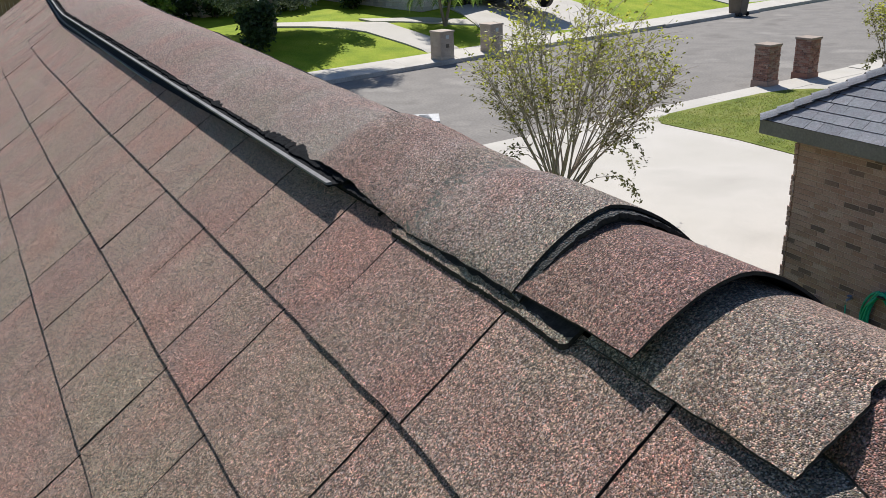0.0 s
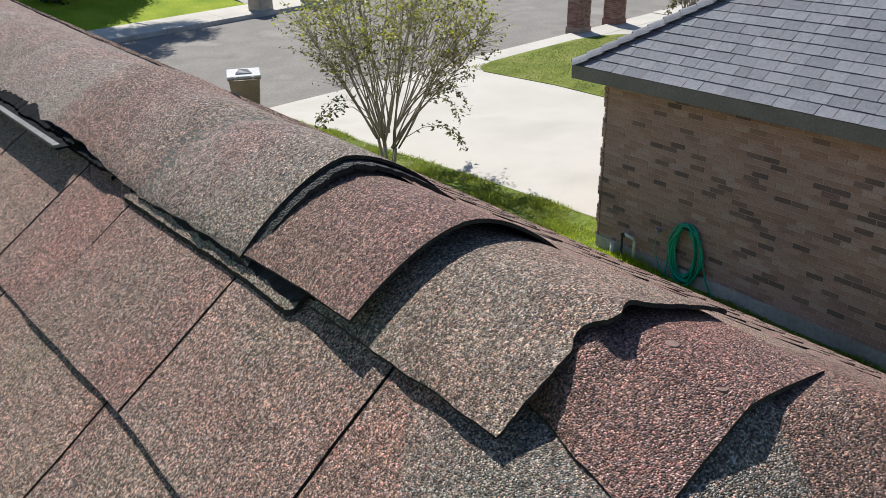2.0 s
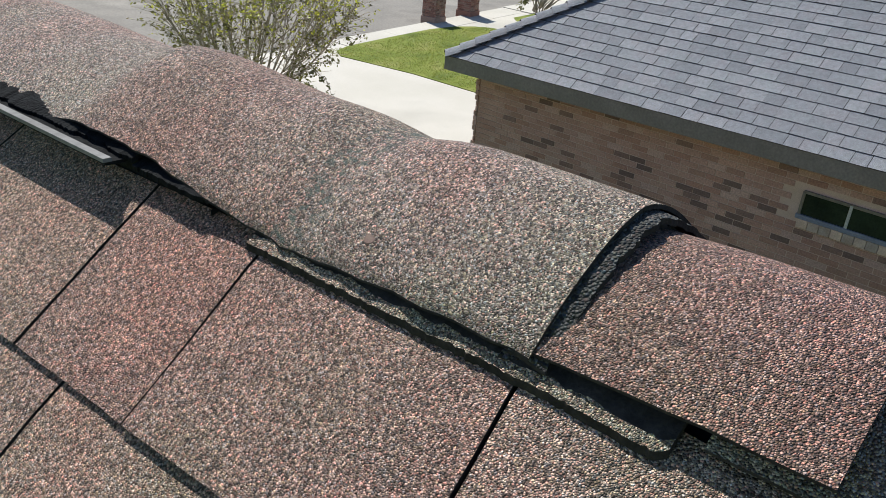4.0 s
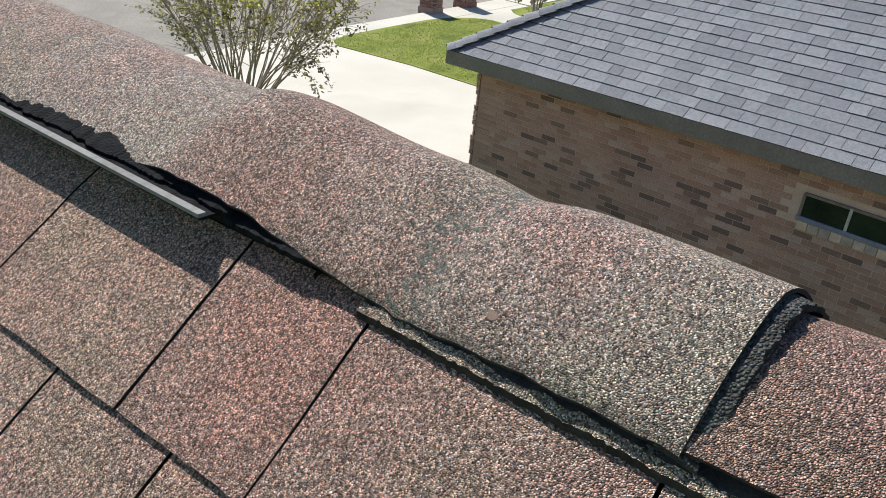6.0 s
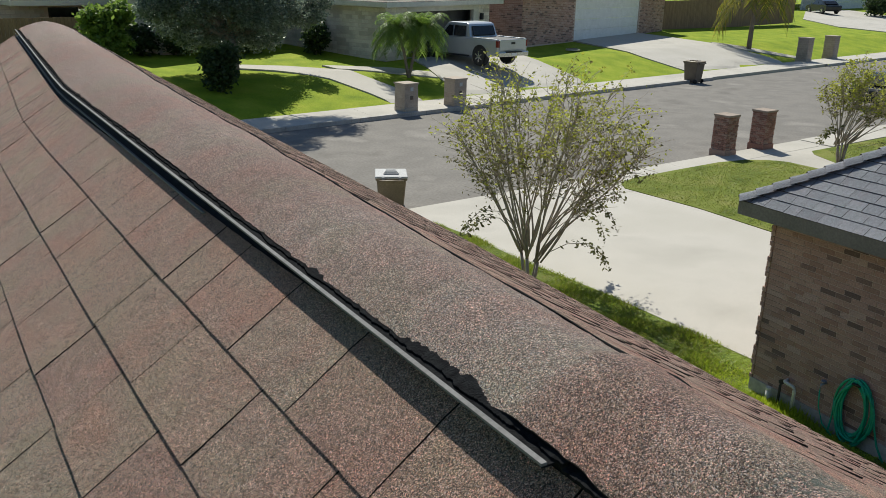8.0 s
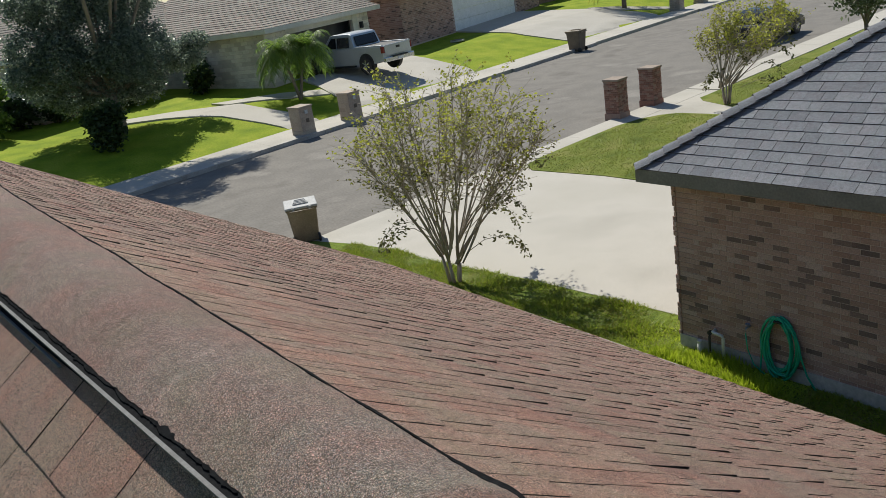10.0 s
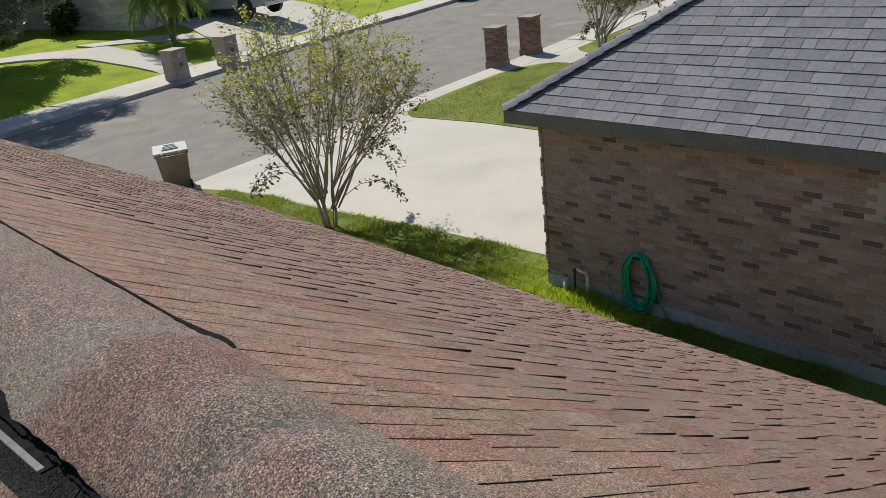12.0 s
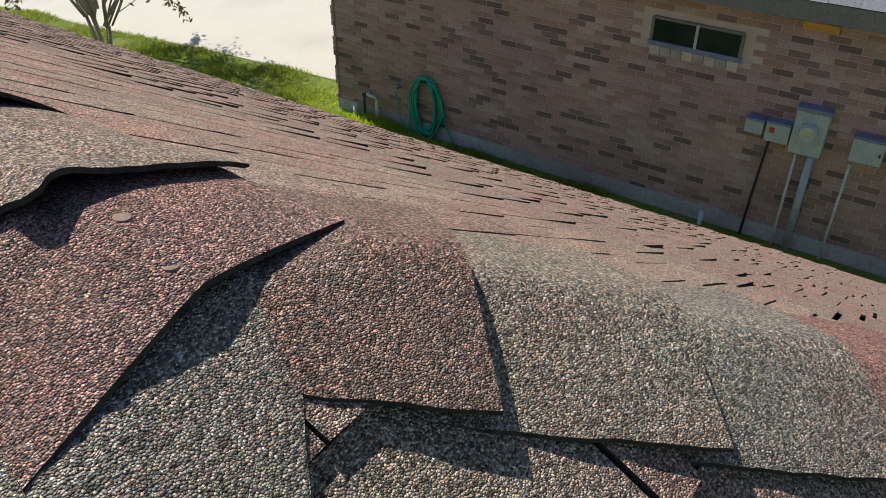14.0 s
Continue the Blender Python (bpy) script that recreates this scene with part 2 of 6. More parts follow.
M_BLADE = leaf_mat("grass_blades", [(0.17, 0.24, 0.02), (0.27, 0.36, 0.03), (0.37, 0.43, 0.05), (0.30, 0.28, 0.07), (0.21, 0.30, 0.03)])
# brighter copy of the blades: sunlight put into the colour near the wall corner
M_BLADE_SUNLIT = leaf_mat("sunlit_grass_blades", [(0.30, 0.40, 0.02), (0.40, 0.50, 0.03), (0.48, 0.54, 0.06), (0.36, 0.46, 0.03)])
M_MOWN = leaf_mat("mown_blades", [(0.15, 0.19, 0.03), (0.20, 0.24, 0.04), (0.25, 0.27, 0.06), (0.28, 0.26, 0.08)])
M_STEM = plain_mat("smooth_pale_bark", [(0.27, 0.225, 0.175), (0.42, 0.36, 0.29)], rough=0.8, scale=14, fine=60, relief=0.3, dist=0.003, stretch=(1, 1, 0.25))
M_BARK = plain_mat("bark", [(0.16, 0.125, 0.095), (0.26, 0.215, 0.17)], rough=0.9, scale=9, fine=60, relief=0.5, dist=0.004, stretch=(1, 1, 0.25))
# lower leaves: grey-brown of foliage seen against the light, put into the colour
M_MYRTLE_BACKLIT = leaf_mat("myrtle_leaves", [(0.085, 0.08, 0.035), (0.14, 0.125, 0.05), (0.20, 0.185, 0.065), (0.13, 0.105, 0.055), (0.22, 0.235, 0.06)])
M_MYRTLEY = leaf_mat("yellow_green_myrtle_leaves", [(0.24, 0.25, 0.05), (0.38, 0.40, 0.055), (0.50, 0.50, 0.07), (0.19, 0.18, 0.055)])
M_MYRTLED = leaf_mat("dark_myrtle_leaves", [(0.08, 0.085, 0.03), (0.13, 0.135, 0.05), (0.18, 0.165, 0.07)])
# the one pale stop puts sun glints on single leaves into the colour
M_OAK = leaf_mat("oak_leaves", [(0.085, 0.115, 0.09), (0.13, 0.17, 0.13), (0.28, 0.33, 0.26), (0.105, 0.14, 0.105)], rough=0.28)
M_STREET = leaf_mat("grey_green_leaves", [(0.08, 0.11, 0.06), (0.14, 0.18, 0.10), (0.24, 0.27, 0.18), (0.11, 0.14, 0.08)])
M_SHRUB = leaf_mat("shrub_leaves", [(0.03, 0.055, 0.018), (0.05, 0.085, 0.028), (0.085, 0.12, 0.04)])
M_PALM = leaf_mat("palm_leaves", [(0.09, 0.16, 0.03), (0.16, 0.25, 0.045), (0.24, 0.33, 0.07)])
M_PALMY = leaf_mat("yellowing_palm_leaves", [(0.10, 0.14, 0.02), (0.22, 0.2, 0.03), (0.32, 0.24, 0.04)])
M_HOSE = plain_mat("green_vinyl", [(0.0, 0.30, 0.17), (0.01, 0.40, 0.24)], rough=0.4, scale=8, fine=90, relief=0.1)
M_PVC = plain_mat("white_pvc", [(0.55, 0.54, 0.5), (0.68, 0.66, 0.62)], rough=0.45, scale=9, fine=60, relief=0.05)
M_GALV = plain_mat("galvanised_steel", [(0.36, 0.39, 0.40), (0.48, 0.5, 0.5)], rough=0.5, metal=0.3, scale=6, fine=60, relief=0.1)
M_GBOX = plain_mat("grey_enamel", [(0.40, 0.43, 0.43), (0.5, 0.53, 0.53)], rough=0.5, scale=7, fine=60, relief=0.1)
M_BLACK = plain_mat("black_rubber", [(0.012, 0.012, 0.012), (0.025, 0.025, 0.025)], rough=0.6, scale=12, fine=80, relief=0.2)
M_RED = plain_mat("red_plastic", [(0.4, 0.05, 0.03), (0.5, 0.07, 0.04)], rough=0.5, scale=20, fine=60, relief=0)
M_DIAL = plain_mat("pale_dial", [(0.45, 0.5, 0.42), (0.6, 0.62, 0.5)], rough=0.35, scale=20, fine=60, relief=0)
M_YELLOW = plain_mat("yellow_label", [(0.6, 0.5, 0.12), (0.7, 0.6, 0.2)], rough=0.6, scale=20, fine=60, relief=0)
M_ORANGE = plain_mat("orange_wood", [(0.55, 0.27, 0.06), (0.7, 0.38, 0.1)], rough=0.6, scale=14, fine=80, relief=0.2, stretch=(1, 0.2, 1))
M_WHITE = plain_mat("white_paint", [(0.70, 0.70, 0.69), (0.8, 0.8, 0.79)], rough=0.5, scale=3, fine=40, relief=0.05)
M_CREAM = plain_mat("cream_paint", [(0.55, 0.52, 0.45), (0.65, 0.62, 0.54)], rough=0.6, scale=3, fine=40, relief=0.1)
M_BLUEFRAME = plain_mat("blue_grey_paint", [(0.16, 0.19, 0.27), (0.22, 0.25, 0.34)], rough=0.5, scale=5, fine=50, relief=0.1)
M_ROOFGREY = granule_mat("weathered_grey_granules", [(0.25, 0.237, 0.22), (0.31, 0.297, 0.272), (0.21, 0.197, 0.183)], island=True, size=120, contrast=0.5)
M_CARTBROWN = plain_mat("brown_plastic", [(0.17, 0.125, 0.075), (0.23, 0.175, 0.11)], rough=0.5, scale=3, fine=30, relief=0.1)
M_CARTLID = plain_mat("faded_grey_plastic", [(0.34, 0.335, 0.33), (0.44, 0.435, 0.425)], rough=0.7, scale=4, fine=30, relief=0.1)
M_CARTDARK = plain_mat("dark_brown_plastic", [(0.085, 0.065, 0.05), (0.12, 0.095, 0.07)], rough=0.5, scale=3, fine=30, relief=0.1)
M_SILVER = plain_mat("silver_car_paint", [(0.46, 0.48, 0.50), (0.52, 0.54, 0.56)], rough=0.28, metal=0.5, scale=2, fine=900, relief=0.0)
M_DARKPAINT = plain_mat("dark_car_paint", [(0.015, 0.018, 0.02), (0.03, 0.034, 0.036)], rough=0.22, metal=0.3, scale=2, fine=900, relief=0.0)
M_TINT = plain_mat("tinted_glass", [(0.012, 0.014, 0.016), (0.02, 0.022, 0.024)], rough=0.08, scale=2, fine=50, relief=0.0)
M_WINPANE = plain_mat("green_tinged_glass", [(0.012, 0.022, 0.014), (0.03, 0.05, 0.03)], rough=0.06, scale=3, fine=50, relief=0.0)
M_CHROME = plain_mat("bright_metal", [(0.6, 0.6, 0.6), (0.7, 0.7, 0.7)], rough=0.25, metal=0.9, scale=4, fine=80, relief=0)
M_LAMPRED = plain_mat("tail_lamp", [(0.16, 0.02, 0.02), (0.24, 0.03, 0.03)], rough=0.2, scale=10, fine=80, relief=0)
M_WOOD = plain_mat("fence_boards", [(0.16, 0.10, 0.065), (0.24, 0.16, 0.10)], rough=0.85, scale=5, fine=60, relief=0.4, stretch=(1, 1, 0.15), island=True)
M_DARKINT = plain_mat("dim_interior", [(0.10, 0.10, 0.10), (0.16, 0.157, 0.15)], rough=0.9, scale=2, fine=20)


# ---- mesh helpers ----
def link(name, bm, material, parent=None, label=""):
    me = bpy.data.meshes.new(name)
    bm.to_mesh(me)
    bm.free()
    if material:
        me.materials.append(material)
    ob = new(name, me)
    if parent:
        ob.parent = parent
    return tagged(ob, label)


part = link


def data(name, verts, faces, material, parent=None, label="", smooth=False):
    me = bpy.data.meshes.new(name)
    me.from_pydata([tuple(map(float, v)) for v in verts], [], faces)
    me.update()
    if material:
        me.materials.append(material)
    if smooth:
        me.shade_smooth()
    ob = new(name, me)
    if parent:
        ob.parent = parent
    return tagged(ob, label)


def empty(name, label, category, loc=(0, 0, 0), rz=0.0, group="", kind=""):
    ob = new(name)
    ob.matrix_world = pose(*loc, 0, 0, rz)
    return tagged(ob, label, category, group, kind)


def box(bm, lo, hi, bevel=0.0, m=None):
    r = bmesh.ops.create_cube(bm, size=1.0)
    vs = r["verts"]
    for v in vs:
        v.co = Vector([lo[i] + (v.co[i] + 0.5) * (hi[i] - lo[i]) for i in range(3)])
    if bevel:
        es = list({e for v in vs for e in v.link_edges})
        bmesh.ops.bevel(bm, geom=es, offset=bevel, segments=2, affect="EDGES", profile=0.5)
    if m:
        bmesh.ops.transform(bm, matrix=m, verts=[v for v in bm.verts if v in vs] if not bevel else bm.verts)
    return bm


def bbox(lo, hi, bevel=0.0):
    return box(bmesh.new(), lo, hi, bevel)


def prism(points, z0, z1):
    """Upright slab over a plan outline (counter-clockwise)."""
    n = len(points)
    v = [(x, y, z0) for x, y in points] + [(x, y, z1) for x, y in points]
    return v, [list(range(n, 2 * n)), list(range(n))[::-1]] + [[i, (i + 1) % n, n + (i + 1) % n, n + i] for i in range(n)]


def tube(bm, pts, radius, seg=8, r_end=None):
    """A round bar along points."""
    pts = [Vector(p) for p in pts]
    rings, up = [], Vector((0, 0, 1))
    for i, p in enumerate(pts):
        d = (pts[min(i + 1, len(pts) - 1)] - pts[max(i - 1, 0)]).normalized()
        a = d.cross(up if abs(d.z) < 0.9 else Vector((1, 0, 0))).normalized()
        b = d.cross(a)
        r = radius if r_end is None else radius + (r_end - radius) * i / (len(pts) - 1)
        rings.append([bm.verts.new(p + (a * math.cos(k * math.tau / seg) + b * math.sin(k * math.tau / seg)) * r) for k in range(seg)])
    for r0, r1 in zip(rings, rings[1:]):
        for k in range(seg):
            f = bm.faces.new((r0[k], r0[(k + 1) % seg], r1[(k + 1) % seg], r1[k]))
            f.smooth = True
    bm.faces.new(rings[0][::-1])
    bm.faces.new(rings[-1])
    return bm


def disc(bm, centre, axis, radius, depth, seg=24, r2=None):
    m = Matrix.Translation(centre) @ Vector(axis).to_track_quat("Z", "Y").to_matrix().to_4x4()
    bmesh.ops.create_cone(bm, cap_ends=True, segments=seg, radius1=radius, radius2=radius if r2 is None else r2, depth=depth, matrix=m)
    return bm


def hexa(corners):
    """A piece from eight corners: bottom four, top four."""
    return [tuple(c) for c in corners], [[3, 2, 1, 0], [4, 5, 6, 7], [0, 1, 5, 4], [1, 2, 6, 5], [2, 3, 7, 6], [3, 0, 4, 7]]


class Heap:
    """Many loose pieces joined into one mesh."""

    def __init__(self):
        self.v, self.f = [], []

    def add(self, v, f):
        n = len(self.v)
        self.v += v
        self.f += [[i + n for i in q] for q in f]

    def make(self, name, material, parent, label=""):
        ob = data(name, self.v, self.f, material, parent, label)
        ob["kind"] = "stuff"
        return ob


# ---- ground, street and lots ----
def far_kerb(x):
    return 25.2 + 0.21 * x


def near_kerb(x):
    return 15.8 + 0.125 * x


def lot(x, y):
    """Height of the ground: the lots across the street rise from the pavement."""
    d = y - far_kerb(x)
    if d < 2.3:
        return 0.0
    return min(0.75, (d - 2.3) * 0.17) + max(0.0, min(0.9, (d - 6.5) * 0.06)) + 0.13


def sheet(name, x0, x1, y0, y1, nx, ny, hfun, material, label, category, lift=0.0, inside=None):
    xs, ys = np.linspace(x0, x1, nx), np.linspace(y0, y1, ny)
    v = [(x, y, hfun(x, y) + lift) for y in ys for x in xs]
    f = []
    for j in range(ny - 1):
        for i in range(nx - 1):
            f.append([j * nx + i, j * nx + i + 1, (j + 1) * nx + i + 1, (j + 1) * nx + i])
    return tagged(data(name, v, f, material), label, category, kind="structure")


xs = [-2500, -400, -60, -20, 0, 10, 20, 30, 40, 50, 60, 80, 120, 400, 2500]
gv, gf = [], []
for x in xs:
    k = far_kerb(max(-60, min(120, x)))
    for y, z in ((-2500, -0.06), (0, -0.06), (k + 1.5, -0.06), (k + 2.3, 0.11), (k + 6.7, 0.858), (k + 21.5, 1.74), (k + 80, 1.75), (2500, 1.75)):
        gv.append((x, y, z))
for i in range(len(xs) - 1):
    for j in range(7):
        gf.append([i * 8 + j, (i + 1) * 8 + j, (i + 1) * 8 + j + 1, i * 8 + j + 1])
tagged(data("ground", gv, gf, M_LAWN), "broad green ground of the neighbourhood lots", "ground", kind="structure")


def slab(name, pts, z0, z1, material, label, category):
    v, f = prism(pts, z0, z1)
    return tagged(data(name, v, f, material), label, category, kind="structure")


slab("road", [(-60, near_kerb(-60)), (120, near_kerb(120)), (120, far_kerb(120)), (-60, far_kerb(-60))], -0.3, 0.0, M_ASPHALT, "worn grey asphalt residential street", "road")


def ribbon(name, fun, x0, x1, a, b, z, material, label, step=2.4, gap=0.004, drop=0.3):
    """A pavement of separate slabs along a kerb line."""
    root = empty(name, label, name, kind="structure")
    x = x0
    while x < x1:
        xe = min(x + step, x1)
        zz = z if not callable(z) else z(x)
        v, f = prism([(x + gap, fun(x) + a), (xe - gap, fun(xe) + a), (xe - gap, fun(xe) + b), (x + gap, fun(x) + b)], zz - drop, zz)
        data("slab", v, f, material, root)
        x = xe
    return root


ribbon("kerb", far_kerb, -60, 18.5, -0.02, 0.16, 0.15, M_KERB, "concrete kerb along the far side of the street", 3.0)
ribbon("kerb", far_kerb, 27.0, 34.5, -0.02, 0.16, 0.15, M_KERB, "concrete kerb along the far side of the street", 3.0)
ribbon("kerb", far_kerb, 47.5, 120, -0.02, 0.16, 0.15, M_KERB, "concrete kerb along the far side of the street", 6.0)
ribbon("pavement", far_kerb, -60, 120, 0.17, 2.1, 0.14, M_CONC, "pale concrete pavement across the street", 2.2)
ribbon("pavement", near_kerb, 15.2, 24.2, -0.95, -0.02, 0.058, M_CONC, "pale concrete pavement in front of the neighbouring lawn", 2.2)
ribbon("pavement", near_kerb, 24.2, 80, -1.3, -0.02, 0.08, M_CONC, "pale concrete pavement along the street", 2.2)
ribbon("pavement", near_kerb, -40, 7.7, -1.6, -0.02, 0.08, M_CONC, "pale concrete pavement in front of the own lot", 2.2)

# neighbour's driveway, in two pours with a joint
slab("driveway", [(9.4, 7.45), (14.85, 7.45), (14.70, 10.80), (9.12, 10.80)], -0.3, 0.05, M_CONC, "pale concrete driveway beside the brick house", "driveway")
slab("driveway", [(9.12, 10.81), (14.70, 10.81), (14.62, 14.0), (14.28, 16.2), (14.6, 16.7), (15.2, 16.95), (15.2, near_kerb(15.2) - 0.03), (8.0, near_kerb(8.0) - 0.03), (8.5, 15.4), (8.72, 14.3), (8.78, 12.9)], -0.3, 0.045, M_CONC, "pale concrete driveway apron meeting the street", "driveway")
# lawns in front of the neighbour
slab("lawn", [(14.86, 7.45), (20.85, 7.45), (21.0, 15.6), (20.9, 16.6), (20.55, 17.05), (19.9, 17.35), (18.9, 17.42), (16.9, 17.18), (15.2, 16.94), (14.6, 16.69), (14.29, 16.2), (14.63, 14.0), (14.71, 10.8)], -0.2, 0.06, M_VERGE, "mown green front lawn of the brick house", "lawn")
slab("lawn", [(22.05, 7.45), (60, 7.45), (60, near_kerb(60) - 1.35), (23.5, 17.45), (23.0, 17.4), (22.6, 17.0), (21.95, 15.4)], -0.2, 0.06, M_VERGE, "mown green verge beside the pavement", "lawn")
slab("walkway", [(20.8, 7.45), (22.1, 7.45), (22.0, 15.4), (22.7, 16.95), (24.2, 17.5), (24.2, near_kerb(24.2) - 0.3), (15.2, near_kerb(15.2) - 0.3), (15.2, 16.93), (16.9, 17.17), (19.0, 17.2), (20.8, 16.1)], -0.3, 0.052, M_CONC, "pale concrete walkway between two lawns", "walkway")
slab("side_yard", [(4.2, -14), (9.5, -14), (9.5, 7.44), (9.22, 10.8), (8.9, 12.9), (8.82, 14.3), (8.6, 15.4), (8.1, near_kerb(8.0) - 0.06), (4.2, near_kerb(4.2) - 1.65)], -0.3, 0.043, M_SOIL, "grassy strip of side yard between two houses", "yard")


def on_lot(name, pts, lift, material, label, category):
    """A thin sheet laid on the rising lots across the street, finely cut so that it follows them."""
    bm = bmesh.new()
    f = bm.faces.new([bm.verts.new((x, y, 0)) for x, y in pts])
    for axis in (0, 1):
        lo, hi = min(p[axis] for p in pts), max(p[axis] for p in pts)
        k = math.floor(lo) + 1
        while k < hi:
            no = (1, 0, 0) if axis == 0 else (0, 1, 0)
            bmesh.ops.bisect_plane(bm, geom=bm.verts[:] + bm.edges[:] + bm.faces[:], plane_co=(k, k, 0), plane_no=no)
            k += 1.0
    r = bmesh.ops.extrude_face_region(bm, geom=bm.faces[:])
    top = {v for v in r["geom"] if isinstance(v, bmesh.types.BMVert)}
    for v in bm.verts:
        v.co.z = lot(v.co.x, v.co.y) + (lift if v in top else -0.1)
    bmesh.ops.recalc_face_normals(bm, faces=bm.faces[:])
    return tagged(link(name, bm, material), label, category, kind="structure")


on_lot("driveway", [(18.7, far_kerb(18.7) + 2.1), (26.6, far_kerb(26.6) + 2.1), (26.2, 38.0), (25.1, 40.7), (19.2, 37.7), (18.6, 33.6)], 0.035, M_CONC, "concrete driveway with a pickup on it", "driveway")
on_lot("driveway", [(35.2, far_kerb(35.2) + 2.1), (46.0, far_kerb(46.0) + 2.1), (43.6, 44.0), (42.1, 47.9), (33.5, 44.4), (34.4, 38)], 0.035, M_CONC, "wide concrete driveway before a white garage door", "driveway")
on_lot("footpath", [(14.7, far_kerb(14.7) + 2.1), (16.2, far_kerb(16.2) + 2.1), (15.8, 32.4), (14.7, 35.2), (12.3, 36.6), (9.6, 37.4), (9.6, 36.5), (11.4, 35.6), (13.3, 33.9), (14.2, 31.9)], 0.035, M_CONC, "curving concrete footpath to a front door", "footpath")
on_lot("footpath", [(14.3, 35.6), (18.6, 34.0), (18.7, 34.9), (14.0, 36.6)], 0.039, M_CONC, "concrete footpath joining the driveway", "footpath")
on_lot("driveway", [(72.5, 57.0), (69.8, 51.0), (71.8, 47.2), (75.9, far_kerb(75.9) + 2.2), (88.0, far_kerb(88.0) + 2.2), (87.5, 52.0), (92.0, 61.0), (94.0, 69.0), (83.0, 65.0)], 0.035, M_CONC, "long concrete driveway to a distant garage", "driveway")
on_lot("footpath", [(44.0, 41.0), (48.5, far_kerb(48.5) + 2.2), (49.4, far_kerb(49.4) + 2.2), (44.6, 42.4)], 0.035, M_CONC, "concrete footpath across a lawn", "footpath")

# ---- own house: roof planes ----
RX, RZ, RY0, RY1 = 0.99, 4.69, 0.66, 8.7       # ridge line: x, height, back end, street end
SA, SB, SC = 0.66, 0.61, 0.61                   # slopes of the planes A (-x), B (+x), C (-y)
XA, XB, YC = -3.2, 5.25, -3.7                   # eaves

house = empty("house", "house with a brown asphalt shingle roof under the camera", "house")


def za(x):
    return RZ - SA * (RX - x)


def zb(x):
    return RZ - SB * (x - RX)


def zc(y):
    return RZ - SC * (RY0 - y)


SLOT = 0.06                                     # half width of the open vent slot at the top
e_a0, e_a1 = (XA, RY0 - (RX - XA), za(XA)), (XA, RY1, za(XA))
e_b0, e_b1 = (XB, RY0 - (XB - RX), zb(XB)), (XB, RY1, zb(XB))
T = 0.12
dv = [(RX - SLOT, RY0, za(RX - SLOT)), (RX - SLOT, RY1, za(RX - SLOT)), e_a1, e_a0, (RX + SLOT, RY0, zb(RX + SLOT)), (RX + SLOT, RY1, zb(RX + SLOT)), e_b1, e_b0, (RX, RY0 - SLOT, zc(RY0 - SLOT))]
nv = len(dv)
dv = dv + [(x, y, z - T) for x, y, z in dv]
top = [[0, 1, 2, 3], [5, 4, 7, 6], [0, 3, 8], [8, 3, 7], [8, 7, 4], [0, 8, 4]]
rim = [1, 2, 3, 7, 6, 5, 4, 0]
roof = data("roof", dv, top + [[k + nv for k in f][::-1] for f in top] + [[b, a, a + nv, b + nv] for a, b in zip(rim, rim[1:] + rim[:1])], M_FELT, house, "dark felted roof deck")
_bm = bmesh.new()
_bm.from_mesh(roof.data)
for co, no in [((0, yy, 0), (0, 1, 0)) for yy in (1.0, 2.0, 3.0, 4.0, 5.0)] + [((xx, 0, 0), (1, 0, 0)) for xx in (0.86, 1.12)]:
    bmesh.ops.bisect_plane(_bm, geom=_bm.verts[:] + _bm.edges[:] + _bm.faces[:], plane_co=co, plane_no=no)
bmesh.ops.translate(_bm, verts=_bm.verts, vec=(0, 0, -0.012))
_bm.to_mesh(roof.data)
_bm.free()
wv, wf = prism([(XA + 0.4, YC + 0.6), (XB - 0.4, YC + 0.6), (XB - 0.4, RY1 - 0.3), (XA + 0.4, RY1 - 0.3)], -0.1, 2.0)
data("wall", wv, wf, M_BRICKS, house)
gw = [(XA + 0.42, RY1 - 0.3, 2.0), (XB - 0.42, RY1 - 0.3, 2.0), (RX, RY1 - 0.3, RZ - 0.2)]
gw += [(x, y - 0.15, z) for x, y, z in gw]
data("gable", gw, [[0, 1, 2], [5, 4, 3], [0, 3, 4, 1], [1, 4, 5, 2], [2, 5, 3, 0]], M_CREAM, house)
part("fascia", bbox((XB, e_b0[1], zb(XB) - 0.2), (XB + 0.03, RY1, zb(XB) - 0.02)), M_CREAM, house)

rng = random.Random(7)


def tab_piece(o, e, d, n, u0, u1, s0, s1, h0, h1, jit, skew=0.0, drift=None):
    """One shingle tab: from u0 to u1 along the course, s0 to s1 down the slope. skew leans its sides, drift lets the course wander."""
    def P(u, s, h):
        return o + e * (u + skew * (s1 - s)) + d * (s + (drift(u) if drift else 0.0)) + n * h
    j = [jit * (rng.random() - 0.5) for _ in range(4)]
    a, b = u0 + j[0], u1 + j[1]
    lo = [P(a, s0, 0.0005), P(b, s0, 0.0005), P(b, s1 + j[2], 0.001), P(a, s1 + j[3], 0.001)]
    hi = [P(a, s0, h0), P(b, s0, h0), P(b, s1 + j[2], h1), P(a, s1 + j[3], h1)]
    return hexa(lo + hi)


